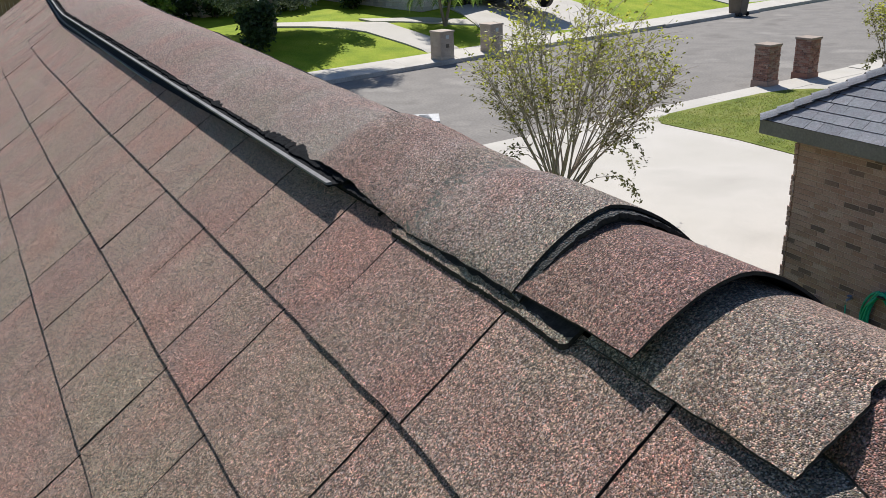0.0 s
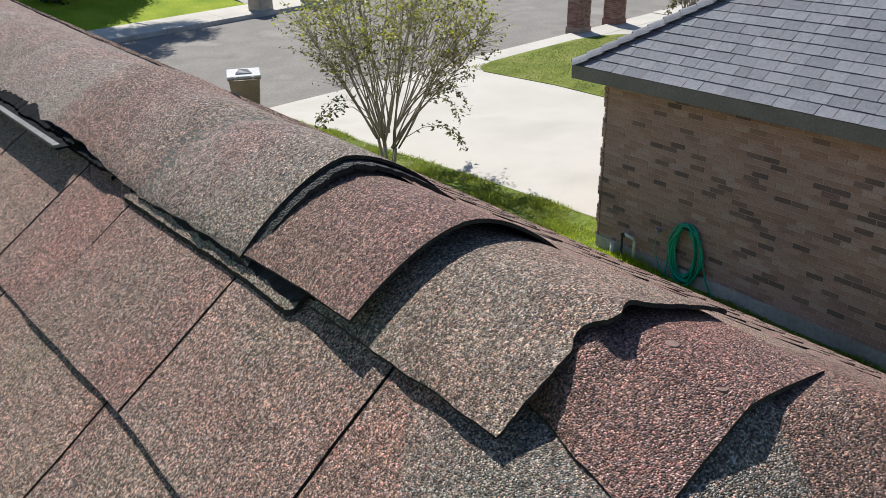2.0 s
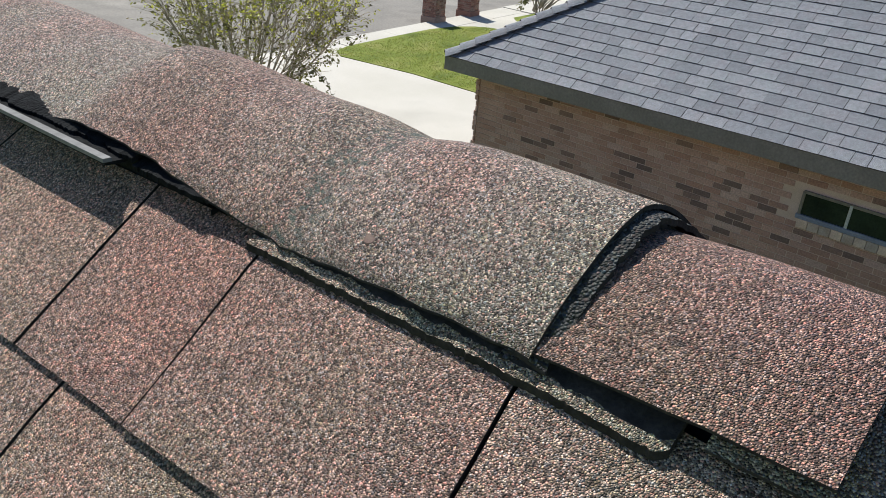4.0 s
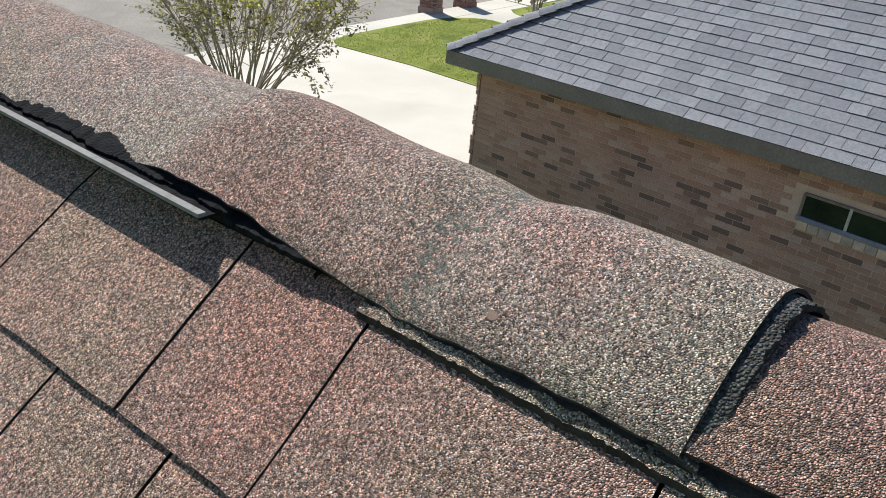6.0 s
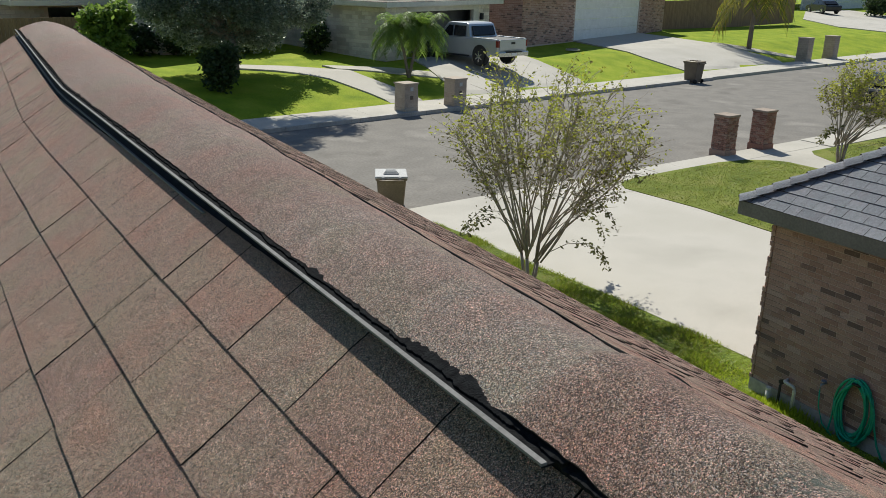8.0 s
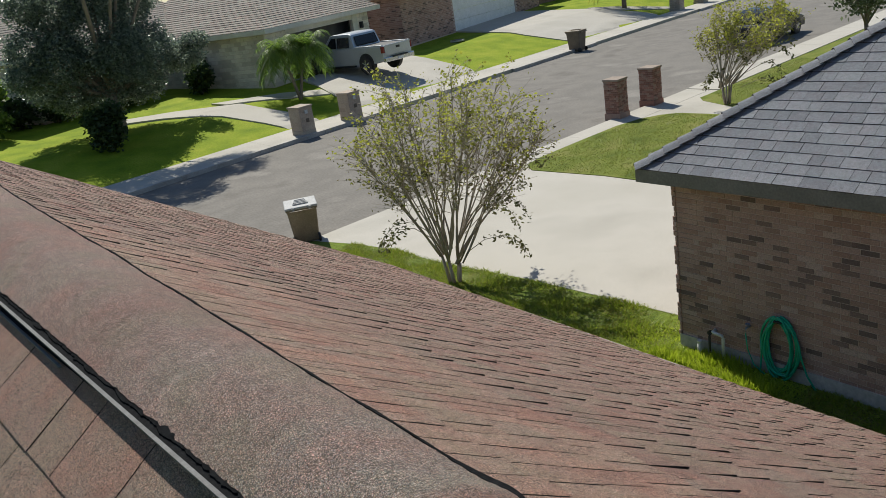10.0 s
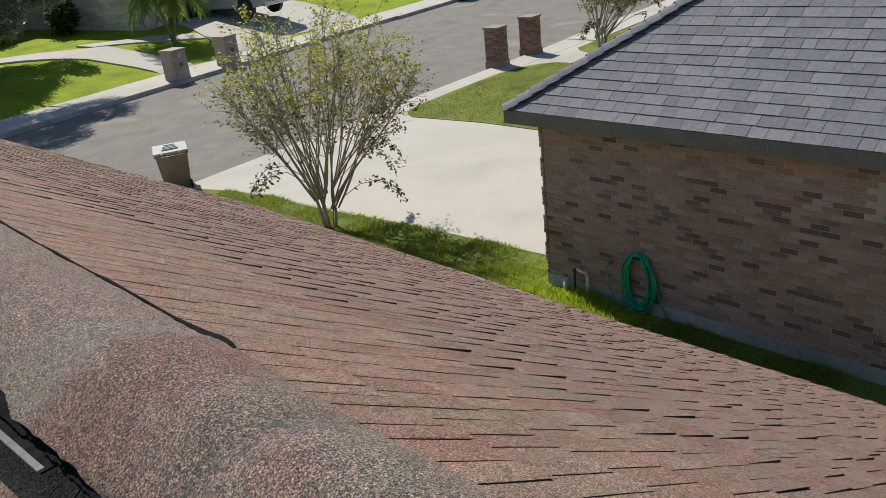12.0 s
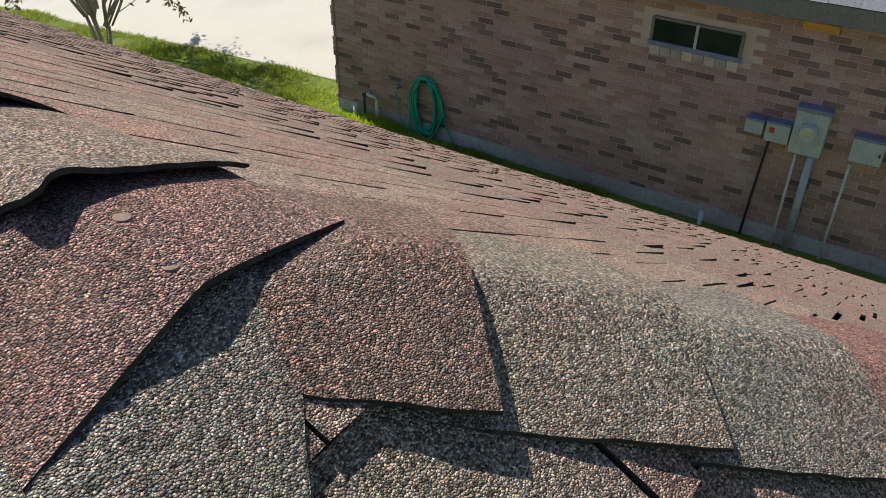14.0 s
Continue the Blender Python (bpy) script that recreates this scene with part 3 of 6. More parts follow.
def worn_piece(o, e, d, n, u0, u1, s0, s1, h0, h1, skew, drift, seg=5, arch=0.0):
    """A shingle tab seen from near, its outline chipped where granules have broken off."""
    ring = []
    for k in range(4):
        for i in range(seg):
            f = i / seg
            ring.append([(u0 + (u1 - u0) * f, s0), (u1, s0 + (s1 - s0) * f), (u1 + (u0 - u1) * f, s1), (u0, s1 + (s0 - s1) * f)][k])
    lo, hi = [], []
    for u, s in ring:
        q = Vector((u * 37.0, s * 37.0, 0.3))
        u, s = u + 0.0016 * noise.noise(q), s + 0.0020 * noise.noise(q + Vector((0, 0, 7.7)))
        p = o + e * (u + skew * (s1 - s)) + d * (s + (drift(u) if drift else 0.0))
        lo.append(p + n * 0.0008)
        w = min(1.0, max(0.0, (u - u0) / (u1 - u0)))
        up = 1 - arch * (1 - math.sqrt(math.sin(math.pi * w) + 1e-6))
        hi.append(p + n * (h0 + (h1 - h0) * up * (s - s0) / (s1 - s0) + (0.0001 if arch else 0.0006) * noise.noise(q * 0.6)))
    m = len(ring)
    return lo + hi, [list(range(m, 2 * m))[::-1]] + [[i, m + i, m + (i + 1) % m, (i + 1) % m] for i in range(m)]


def dark_sides(ob, worn=False):
    """The cut edges of a shingle show bare bitumen; its face alone carries granules."""
    ob.data.materials.append(M_CUT_SHADE)
    for k, pg in enumerate(ob.data.polygons):
        pg.material_index = 0 if (k == 0 if worn else k % 6 == 1) else 1


def cover(o, e, d, n, rows, u_range, cuts, pick, mats, parent, gap, widths, h=(0.0025, 0.0085), name="shingle", jit=0.004, low=0.0, skew=0.0, drift=None, near=None, arch=0.0):
    """Courses of shingles on a roof plane. rows: distances down the slope; pick(u, s): a piece of its own or a part of the joined rest."""
    heap = Heap()
    count = 0
    lap = 0.008 if low else 0.0
    for i, (s0, s1) in enumerate(zip(rows, rows[1:])):
        lo, hi = u_range(0.5 * (s0 + s1))
        if hi - lo < 0.05:
            continue
        us = list(cuts.get(i, []))
        u = max(us) if us else lo + rng.random() * 0.15 + 0.03
        if not us:
            us = [u]
        while u < hi:
            u += rng.choice(widths) * (0.92 + 0.16 * rng.random())
            us.append(u)
        u = min(us)
        while u > lo:
            u -= rng.choice(widths) * (0.92 + 0.16 * rng.random())
            us.insert(0, u)
        us = [lo] + [u for u in sorted(us) if lo + 0.02 < u < hi - 0.02] + [hi]
        for q, (a, b) in enumerate(zip(us, us[1:])):
            hh = h[1] * (0.8 + 0.4 * rng.random())
            if low and (q % 2 or q == 0 or rng.random() < 0.22):
                hh = low
            v, f = tab_piece(o, e, d, n, a + gap / 2, b - gap / 2, s0 - lap, s1, min(h[0], hh * 0.94), hh, jit, skew, drift)
            if near and near(0.5 * (a + b), s1) and count < 300:
                v, f = worn_piece(o, e, d, n, a + gap / 2, b - gap / 2, s0 - lap, s1, min(h[0], hh * 0.94), hh, skew, drift, arch=arch)
                dark_sides(data(name, v, f, mats[0], parent), True)
                count += 1
            elif pick(0.5 * (a + b), 0.5 * (s0 + s1)) and count < 300:
                dark_sides(data(name, v, f, mats[0], parent))
                count += 1
            else:
                heap.add([tuple(p) for p in v], f)
    if heap.v:
        dark_sides(heap.make(name + "_field", mats[1], parent))
    return count


def course_drift(u):
    """The courses above the yard were laid slightly askew to the ridge."""
    return 0.019 * (min(max(u, 1.0), 2.8) - 1.0) + 0.013 * (min(max(u, 2.8), 4.6) - 2.8)


ca, cb, cc = [1 / math.hypot(1, s) for s in (SA, SB, SC)]
oA = Vector((RX, 0, RZ))
dA, nA = Vector((-ca, 0, -SA * ca)), Vector((-SA * ca, 0, ca))
dB, nB = Vector((cb, 0, -SB * cb)), Vector((SB * cb, 0, cb))
dC, nC = Vector((0, -cc, -SC * cc)), Vector((0, -SC * cc, cc))
eY, eX = Vector((0, 1, 0)), Vector((1, 0, 0))

EXA = 0.166
rowsA = [0.125, 0.309, 0.482, 0.642] + [0.642 + EXA * k for k in range(1, 27)]
cutsA = {0: [0.775, 1.014, 1.269, 1.425, 1.668, 1.936, 2.20, 2.463, 2.625, 2.985, 3.256, 3.606, 3.943, 4.282, 4.594, 4.946, 5.28, 5.6], 1: [1.025, 1.332, 1.492, 1.73, 2.01, 2.335, 2.665, 2.965, 3.177, 3.448, 3.737, 4.044, 4.36, 4.70], 2: [1.238, 1.436, 1.63, 1.875, 2.125, 2.385, 2.645, 2.95, 3.25, 3.43, 3.76]}
cover(oA, eY, dA, nA, rowsA, lambda s: (RY0 - s * ca + 0.09, RY1), cutsA, lambda u, s: u < 4.2 and s < 1.9, (M_TAB, M_TABS), roof, 0.0034, [0.16, 0.24, 0.26, 0.30, 0.33], h=(0.0028, 0.0080), jit=0.003, skew=0.12, drift=course_drift, near=lambda u, s: u < 2.4 and s < 0.9)
EXB = 0.167
rowsB = [0.115, 0.165] + [0.165 + EXB * k for k in range(1, 30)]
rowsB = [r for r in rowsB if r * cb < XB - RX + 0.02]
cover(oA, eY, dB, nB, rowsB, lambda s: (RY0 - s * cb + (0.12 if s < 0.25 else 0.085), RY1 + 0.02), {}, lambda u, s: s < 1.25 and u < 4.6, (M_TABB, M_TABS), roof, 0.004, [0.05, 0.06, 0.075, 0.09], h=(0.0030, 0.0071), low=0.0032, near=lambda u, s: s < 1.25 and u < 3.4, arch=0.85)
rowsC = [0.125, 0.19] + [0.19 + EXB * k for k in range(1, 29)]
rowsC = [r for r in rowsC if r * cc < RY0 - YC]
cover(Vector((0, RY0, RZ)), eX, dC, nC, rowsC, lambda s: (RX - s * cc + 0.07, RX + s * cc - 0.07), {}, lambda u, s: s < 1.2, (M_TAB, M_TABS), roof, 0.0042, [0.15, 0.17, 0.23, 0.26, 0.28])


# ---- ridge and hip caps ----
def cap(name, crest, ahead, left, right, length, drop_l, drop_r, material, parent, thick=0.004, lift0=0.0, lift1=0.003, seg=18, cross=None, wav=0.0012, label="", seedv=0.0, nl=10, drape=None, power=1.75):
    """A bent cap shingle. crest: the middle of its lower (exposed) end; ahead: unit way up the ridge; left and right: plan
    offsets of its edges; drop: how far each edge lies below the crest. lift: height of the near and far end."""
    crest, ahead, left, right = Vector(crest), Vector(ahead), Vector(left), Vector(right)
    up = Vector((0, 0, 1))
    tops, bots = [], []
    for j in range(nl + 1):
        f = j / nl
        row_t, row_b = [], []
        for i in range(seg + 1):
            u = -1 + 2 * i / seg
            side, dr = (left, drop_l) if u < 0 else (right, drop_r)
            a = abs(u)
            p = crest + ahead * (length * f) + side * a - up * dr * (a ** power)
            p += up * (lift1 + (lift0 - lift1) * (1 - f))
            q = p * 9.0
            p += up * (wav * noise.noise(q + Vector((seedv, 0, 0))) * 2.0)
            if cross:
                p += cross(u, f)
            if drape:
                p.z = drape(p.x, p.y) + lift1 + (lift0 - lift1) * (1 - f) + wav * 2.0 * noise.noise(q + Vector((seedv, 0, 0)))
            if abs(u) > 0.99:
                p += ahead * 0.0 + side.normalized() * (0.003 * noise.noise(p * 60))
            row_t.append(p)
            row_b.append(p - up * (thick * (0.5 if a > 0.97 else 1.0)))
        tops.append(row_t)
        bots.append(row_b)
    w = seg + 1
    v = [p for r in tops for p in r] + [p for r in bots for p in r]
    n = w * (nl + 1)
    fs = []
    for j in range(nl):
        for i in range(seg):
            a = j * w + i
            fs.append([a, a + 1, a + w + 1, a + w])
            fs.append([n + a + w, n + a + w + 1, n + a + 1, n + a])
    for i in range(seg):
        fs.append([i + 1, i, n + i, n + i + 1])
        a = nl * w + i
        fs.append([a, a + 1, n + a + 1, n + a])
    for j in range(nl):
        a = j * w
        fs.append([a, a + w, n + a + w, n + a])
        a = j * w + seg
        fs.append([a + w, a, n + a, n + a + w])
    ob = data(name, v, fs, material, parent, label, smooth=False)
    ob.data.materials.append(M_CUT_SHADE)
    for k, pg in enumerate(ob.data.polygons):
        pg.material_index = 0 if k < 2 * nl * seg and k % 2 == 0 else 1
    ob.data.shade_smooth()
    ob.data.set_sharp_from_angle(angle=radians(50))
    return ob


Y = Vector((0, 1, 0))
CZ = 4.688          # crest of the caps
L0, R0 = (-0.128, 0, 0), (0.128, 0, 0)


def flap(u, f):
    """The torn lower lip of a cap: lifted at the crest, nicked beside it and turned up on the street side."""
    k = max(0.0, 1 - f * 2.2)
    torn = 0.010 * math.exp(-((u + 0.30) / 0.10) ** 2) - 0.008 * math.exp(-((u + 0.10) / 0.08) ** 2) + 0.003 * noise.noise(Vector((u * 14, 2.2, 0)))
    return Vector((0, torn * max(0.0, 1 - f * 5), k * (0.010 * math.exp(-((u + 0.02) / 0.22) ** 2) - 0.004 * math.exp(-((u + 0.36) / 0.1) ** 2) + 0.010 * max(0.0, u) ** 2)))


# long run over the vent, from the thick end at the back towards the street
def swell(y):
    """The uneven crest of the old vent: a hump and hollows along the ridge."""
    hump = 0.014 * math.exp(-((y - 1.57) / (0.10 if y < 1.57 else 0.035)) ** 2)
    return hump - 0.012 * math.exp(-((y - 1.27) / 0.045) ** 2) - 0.008 * math.exp(-((y - 1.72) / 0.13) ** 2) + 0.005 * math.sin(y * 2.3)


def run_shape(u, f):
    yy = 1.03 + 7.69 * f
    k = max(0.0, min(1.0, (yy - 1.33) / 0.12))
    edge, flat = k * max(0.0, -u) ** 3, (1 - k) * max(0.0, -u) ** 3
    rag = 0.003 * noise.noise(Vector((yy * 30, 0, 0))) + 0.003 * noise.noise(Vector((yy * 110, 5, 0)))
    curl = max(0.0, min(1.0, (yy - 1.36) / 0.2)) * (0.6 + 0.5 * noise.noise(Vector((yy * 3, 9, 0)))) * max(0.0, u) ** 4
    return Vector((0.009 * edge + 0.006 * flat + rag * max(0.0, -u) ** 8 + rag * 0.8 * max(0.0, u) ** 8, 0, swell(yy) * (1 - 0.5 * abs(u)) + 0.011 * edge - 0.0045 * flat - 0.016 * max(0.0, u) ** 3 + 0.010 * curl))


cap("ridge_cap", (RX, 1.03, CZ + 0.012), Y, L0, R0, 7.69, 0.066, 0.056, M_RUN, roof, lift0=0.0005, lift1=-0.0012, cross=run_shape, nl=520, power=1.55, label="long sun-bleached ridge cap over the vent")
# thick laminated end of the run
for k in range(2):
    def fray(u, f, k=k):
        w = 0.004 * noise.noise(Vector((u * 9, k * 7.3, 0))) + 0.0022 * noise.noise(Vector((u * 60, k * 3.1, 4)))
        return Vector((0.006 * max(0.0, -u) ** 3, w * (1 - f), -0.0055 * max(0.0, -u) ** 3 + 0.0018 * noise.noise(Vector((u * 16, 11 + k * 5, 0))) * (1 - f)))
    cap("cap_edge", (RX, 1.017 + 0.006 * k, CZ + 0.0095 - 0.007 * k), Y, (-0.127, 0, 0), (0.130 - 0.006 * k, 0, 0), 0.03, 0.065, 0.070, M_EDGE, roof, power=1.58, thick=0.0055, nl=4, seg=90, wav=0.001, cross=fray, label="frayed black bitumen edge")
# black hem along the yard side of the run
hem = Heap()
y = 1.54
while y < RY1 - 0.05:
    w = 0.012
    k0, k1 = [max(0.0006, (0.0045 + 0.006 * math.exp(-((q - 1.62) / 0.09) ** 2)) * min(1.0, (q - 1.52) / 0.03) * (0.9 + 0.7 * noise.noise(Vector((q * 9, 2, 0))))) for q in (y, y + w)]
    xe = RX + 0.1255
    zt = [CZ + 0.0165 + swell(q) * 0.5 - 0.072 + 0.010 * (0.6 + 0.5 * noise.noise(Vector((q * 3, 9, 0)))) * max(0.0, min(1.0, (q - 1.36) / 0.2)) for q in (y, y + w)]
    hem.add(*hexa([(xe, y, zt[0] - 0.02), (xe + k0, y, zt[0] - 0.022), (xe + k1, y + w, zt[1] - 0.022), (xe, y + w, zt[1] - 0.02), (xe, y, zt[0]), (xe + k0, y, zt[0] - 0.001), (xe + k1, y + w, zt[1] - 0.001), (xe, y + w, zt[1])]))
    y += w
hem.make("cap_hem", M_TAR, roof, "thin black torn hem of the ridge cap")
# single caps towards the back end
cap("ridge_cap", (RX, 0.842, CZ - 0.004), Y, (-0.118, 0, 0), (0.118, 0, 0), 0.24, 0.052, 0.066, M_CAP_ROSE, roof, lift0=0.013, lift1=0.0, label="reddish ridge cap shingle with a raised edge", seedv=40)
cap("ridge_cap", (RX, 0.672, CZ - 0.010), Y, (-0.115, 0, 0), (0.134, 0, 0), 0.24, 0.048, 0.058, M_CAP_TAN, roof, lift0=0.004, lift1=-0.004, nl=22, seg=48, cross=flap, label="grey-tan ridge cap shingle with a curled lip", seedv=50)
cap("ridge_cap", (RX + 0.006, 0.572, 4.657), Y, (-0.114, -0.013, 0), (0.117, 0.010, 0), 0.17, 0.026, 0.028, M_CAP_ROSE, roof, lift0=0.001, lift1=0.003, cross=lambda u, f: Vector((0.045 * f * max(0.0, -u), 0, 0.048 * f * (1 - f) * (1 - u * u) + 0.013 * max(0.0, min(1.0, (f - 0.47) / 0.12)) * max(0.0, min(1.0, (-u - 0.12) / 0.2)) * (1 - u ** 4))), power=1.2, label="reddish end cap nailed over both hips", seedv=60)

# hip caps
def fold(ridge_side, k, under=0.012):
    """Height of the rounded fold between plane C and the plane beside it."""
    def z(x, y):
        a, b = ridge_side(x), zc(y)
        m = min(a, b)
        if y > 0.50:
            m = min(m, 4.654 + max(0.0, 0.56 - y) * 0.9 - 0.026 * (abs(x - 0.996) / 0.114) ** 1.2 - under)
        return m if m < min(a, b) else m - k * math.log(math.exp((m - a) / k) + math.exp((m - b) / k))
    return z


HD = Vector((1, -1, -0.61)).normalized()        # down hip 1, between planes B and C
h1 = Vector((1.139, 0.511, 4.622))
for k in range(37):
    c = h1 + HD * (0.16 * k)
    m = (M_CAP_BROWN, M_CAP_TAN, M_CAP_GREY, M_CAP_ROSE)[k % 4]
    cap("hip_cap", c, -HD, (-0.068, -0.068, 0), (0.10, 0.10, 0), 0.215 if k else 0.2, 0, 0, m, roof, lift0=0.023, lift1=0.003 if k else 0.0, thick=0.007, seedv=70 + k, drape=fold(zb, 0.006, 0.015), label="weathered hip cap shingle")
HD2 = Vector((-1, -1, -0.63)).normalized()      # down hip 2, between planes A and C
h2 = Vector((0.830, 0.500, 4.600))
for k in range(37):
    c = h2 + HD2 * (0.16 * k)
    m = (M_CAP_GREY, M_CAP_TAN, M_CAP_ROSE, M_CAP_BROWN)[k % 4]
    cap("hip_cap", c, -HD2, (0.076, -0.076, 0), (-0.11, 0.11, 0), 0.215 if k else 0.23, 0, 0, m, roof, lift0=0.021, lift1=0.006 if k else 0.004, seedv=90 + k, thick=0.006, drape=fold(za, 0.010), label="weathered hip cap shingle")

def bar(x0, x1, y0, y1, z0, z1, step=0.4):
    """A long thin bar along the ridge, in short lengths so that it can follow the eaves."""
    n = max(1, math.ceil((y1 - y0) / step))
    v, f = [], []
    for i in range(n + 1):
        yy = y0 + (y1 - y0) * i / n
        v += [(x0, yy, z0), (x1, yy, z0), (x1, yy, z1), (x0, yy, z1)]
    for i in range(n):
        q = 4 * i
        f += [[q + k, q + (k + 1) % 4, q + 4 + (k + 1) % 4, q + 4 + k] for k in range(4)]
    return v, f + [[3, 2, 1, 0], [4 * n, 4 * n + 1, 4 * n + 2, 4 * n + 3]]


# vent strips, ragged mat and nails along the A side
data("vent_strip", *bar(0.846, 0.8545, 1.483, RY1, 4.637, 4.641), M_STRIP, roof, "thin aluminium strip under the ridge cap")
# lower bar stands in for the sunlit granule edge of the under layer
data("vent_strip", *bar(0.842, 0.849, 2.78, RY1, 4.604, 4.608), M_STRIP, roof, "thin aluminium strip under the ridge cap")
mat_h = Heap()
y = 1.36
while y < RY1 - 0.05:
    w = 0.0009 + 0.0012 * rng.random()
    x0 = 0.866 + 0.006 * noise.noise(Vector((y * 14, 0, 0))) + 0.004 * noise.noise(Vector((y * 70, 3, 0))) + 0.0016 * noise.noise(Vector((y * 260, 5, 0))) + 0.0008 * rng.random()
    zt = 4.6405 if y > 1.47 else 4.634 if y > 1.36 else 4.6235
    x0 += 0.0 if y > 1.36 else 0.002
    v, f = hexa([(x0, y, zt - 0.005), (0.93, y, zt + 0.019), (0.93, y + w, zt + 0.019), (x0, y + w, zt - 0.005), (x0, y, zt), (0.93, y, zt + 0.024), (0.93, y + w, zt + 0.024), (x0, y + w, zt)])
    mat_h.add(v, f)
    y += w
# added plate: blocks sun between strip and cap, making one unbroken shadow band
data("vent_base", *bar(0.849, 0.93, 1.484, RY1 - 0.02, 4.6335, 4.6365), M_TAR, roof, "black flange of the ridge vent")
data("vent_base", *bar(0.878, 0.93, 1.40, RY1 - 0.02, 4.590, 4.633), M_TAR, roof, "black body of the ridge vent")
mat_h.make("vent_mat", M_TAR, roof, "ragged black edge of the ridge vent mat")
# under layer of shingle peeping out along the caps: a granule lip, further in the cap's shade as dark colour
y = 0.928
while y < 1.29:
    w = min(0.15 + 0.05 * rng.random(), 1.302 - y)
    n = 60
    v, f = [], []
    for i in range(n + 1):
        yy = y + w * i / n
        x0 = 0.8625 + 0.0011 * noise.noise(Vector((yy * 40, 1.7, 0))) + 0.0018 * noise.noise(Vector((yy * 210, 3.1, 0)))
        x0 += 0.004 * math.exp(-min(i, n - i) * w / n / 0.003) if y < 0.93 and i < n / 2 else 0.0
        x1 = x0 + 0.0070 + 0.003 * noise.noise(Vector((yy * 55, 8.7, 0)))
        v += [(x0, yy, za(x0) + 0.005), (x0, yy, za(x0) + 0.0115), (x1, yy, za(x1) + 0.0125), (0.93, yy, za(0.93) + 0.0095)]
    for i in range(n):
        q = 4 * i
        f += [[q + 1, q + 2, q + 6, q + 5], [q, q + 1, q + 5, q + 4], [q + 2, q + 3, q + 7, q + 6]]
    f += [[0, 3, 2, 1], [4 * n, 4 * n + 1, 4 * n + 2, 4 * n + 3]]
    st = data("starter_shingle", v, f, M_CAP_TAN, roof)
    st.data.materials.append(M_CUT_SHADE)
    for k, pg in enumerate(st.data.polygons):
        pg.material_index = 0 if k % 3 == 0 and k < 3 * n else 1
    y += w
for x, y, z in ((1.003, 0.638, 4.6688), (0.994, 0.592, 4.6620), (0.8765, 1.0667, 4.6383), (0.8905, 1.1936, 4.6508)):
    bm = bmesh.new()
    disc(bm, (x, y, z), (-(RX - x) * 7.5, 0.0, 1.0), 0.0052, 0.0012, 20, 0.0048)
    part("nail", bm, M_NAIL, roof, "weathered flat nail head")

# ---- neighbouring brick house ----
WX, WY0, WY1 = 8.65, -6.0, 7.25         # its side wall faces the side yard; front corner at WY1
EX, EY, EZ = 8.30, 7.53, 2.60           # corner of the eaves
SN = 0.67
nb = empty("house", "brick house with a dark grey shingle roof", "house", (0, 0, 0))
part("foundation", bbox((WX - 0.015, WY0, -0.3), (19.0, WY1 + 0.012, 0.22)), M_KERB, nb, "grey concrete plinth")
wall = part("wall", bbox((WX + 0.0085, WY0, 0.22), (19.0, WY1 - 0.012, 2.5)), M_MORTAR, nb)
CO, BL = 0.0677, 0.205                   # course and brick length with joints
WINS = [(2.10, 3.01, 1.90, 2.15)]        # y0, y1, z0, z1


def brick_wall(parent, picks, n_course, z0, ylo, yhi, put, mats, holes=()):
    """put(y0, y1, z0, z1): the eight corners of one brick."""
    heap, count = Heap(), 0
    for i in range(n_course):
        z = z0 + i * CO
        y = ylo - (BL / 2 if i % 2 else 0)
        while y < yhi:
            a, b = max(y, ylo), min(y + BL - 0.009, yhi)
            y += BL
            if b - a < 0.03 or any(h[0] - 0.02 < b and a < h[1] + 0.02 and h[2] - 0.05 < z + CO and z < h[3] + 0.02 for h in holes):
                continue
            v, f = hexa(put(a, b, z, z + CO - 0.009))
            if picks(0.5 * (a + b), z) and count < 300:
                data("brick", v, f, mats[0], parent)
                count += 1
            else:
                heap.add(v, f)
    heap.make("brickwork", mats[1], parent)


def put_side(a, b, z, zt):
    o = WX + 0.0055 - 0.003 * rng.random()
    return [(WX + 0.02, a, z), (o, a, z), (o, b, z), (WX + 0.02, b, z), (WX + 0.02, a, zt), (o, a, zt), (o, b, zt), (WX + 0.02, b, zt)]


brick_wall(wall, lambda y, z: 0.9 < y < 3.6 and z > 0.85, 34, 0.20, WY0, WY1 + 0.01, put_side, (M_BRICK, M_BRICKS), WINS)


def put_front(a, b, z, zt):
    return [(a, WY1 - 0.02, z), (b, WY1 - 0.02, z), (b, WY1 + 0.01, z), (a, WY1 + 0.01, z), (a, WY1 - 0.02, zt), (b, WY1 - 0.02, zt), (b, WY1 + 0.01, zt), (a, WY1 + 0.01, zt)]


brick_wall(wall, lambda y, z: False, 34, 0.20, WX - 0.01, 19.0, put_front, (M_BRICK, M_BRICKS))
# toothed quoin at the front corner
for i in range(34):
    o = 0.042 if (i + 3) % 6 < 4 else 0.010
    z = 0.20 + i * CO
    o += 0.008 * rng.random()
    part("quoin", bbox((WX + 0.004, WY1 - 0.26, z), (WX + 0.15, WY1 + o, z + CO - 0.009)), M_BRICK, wall)

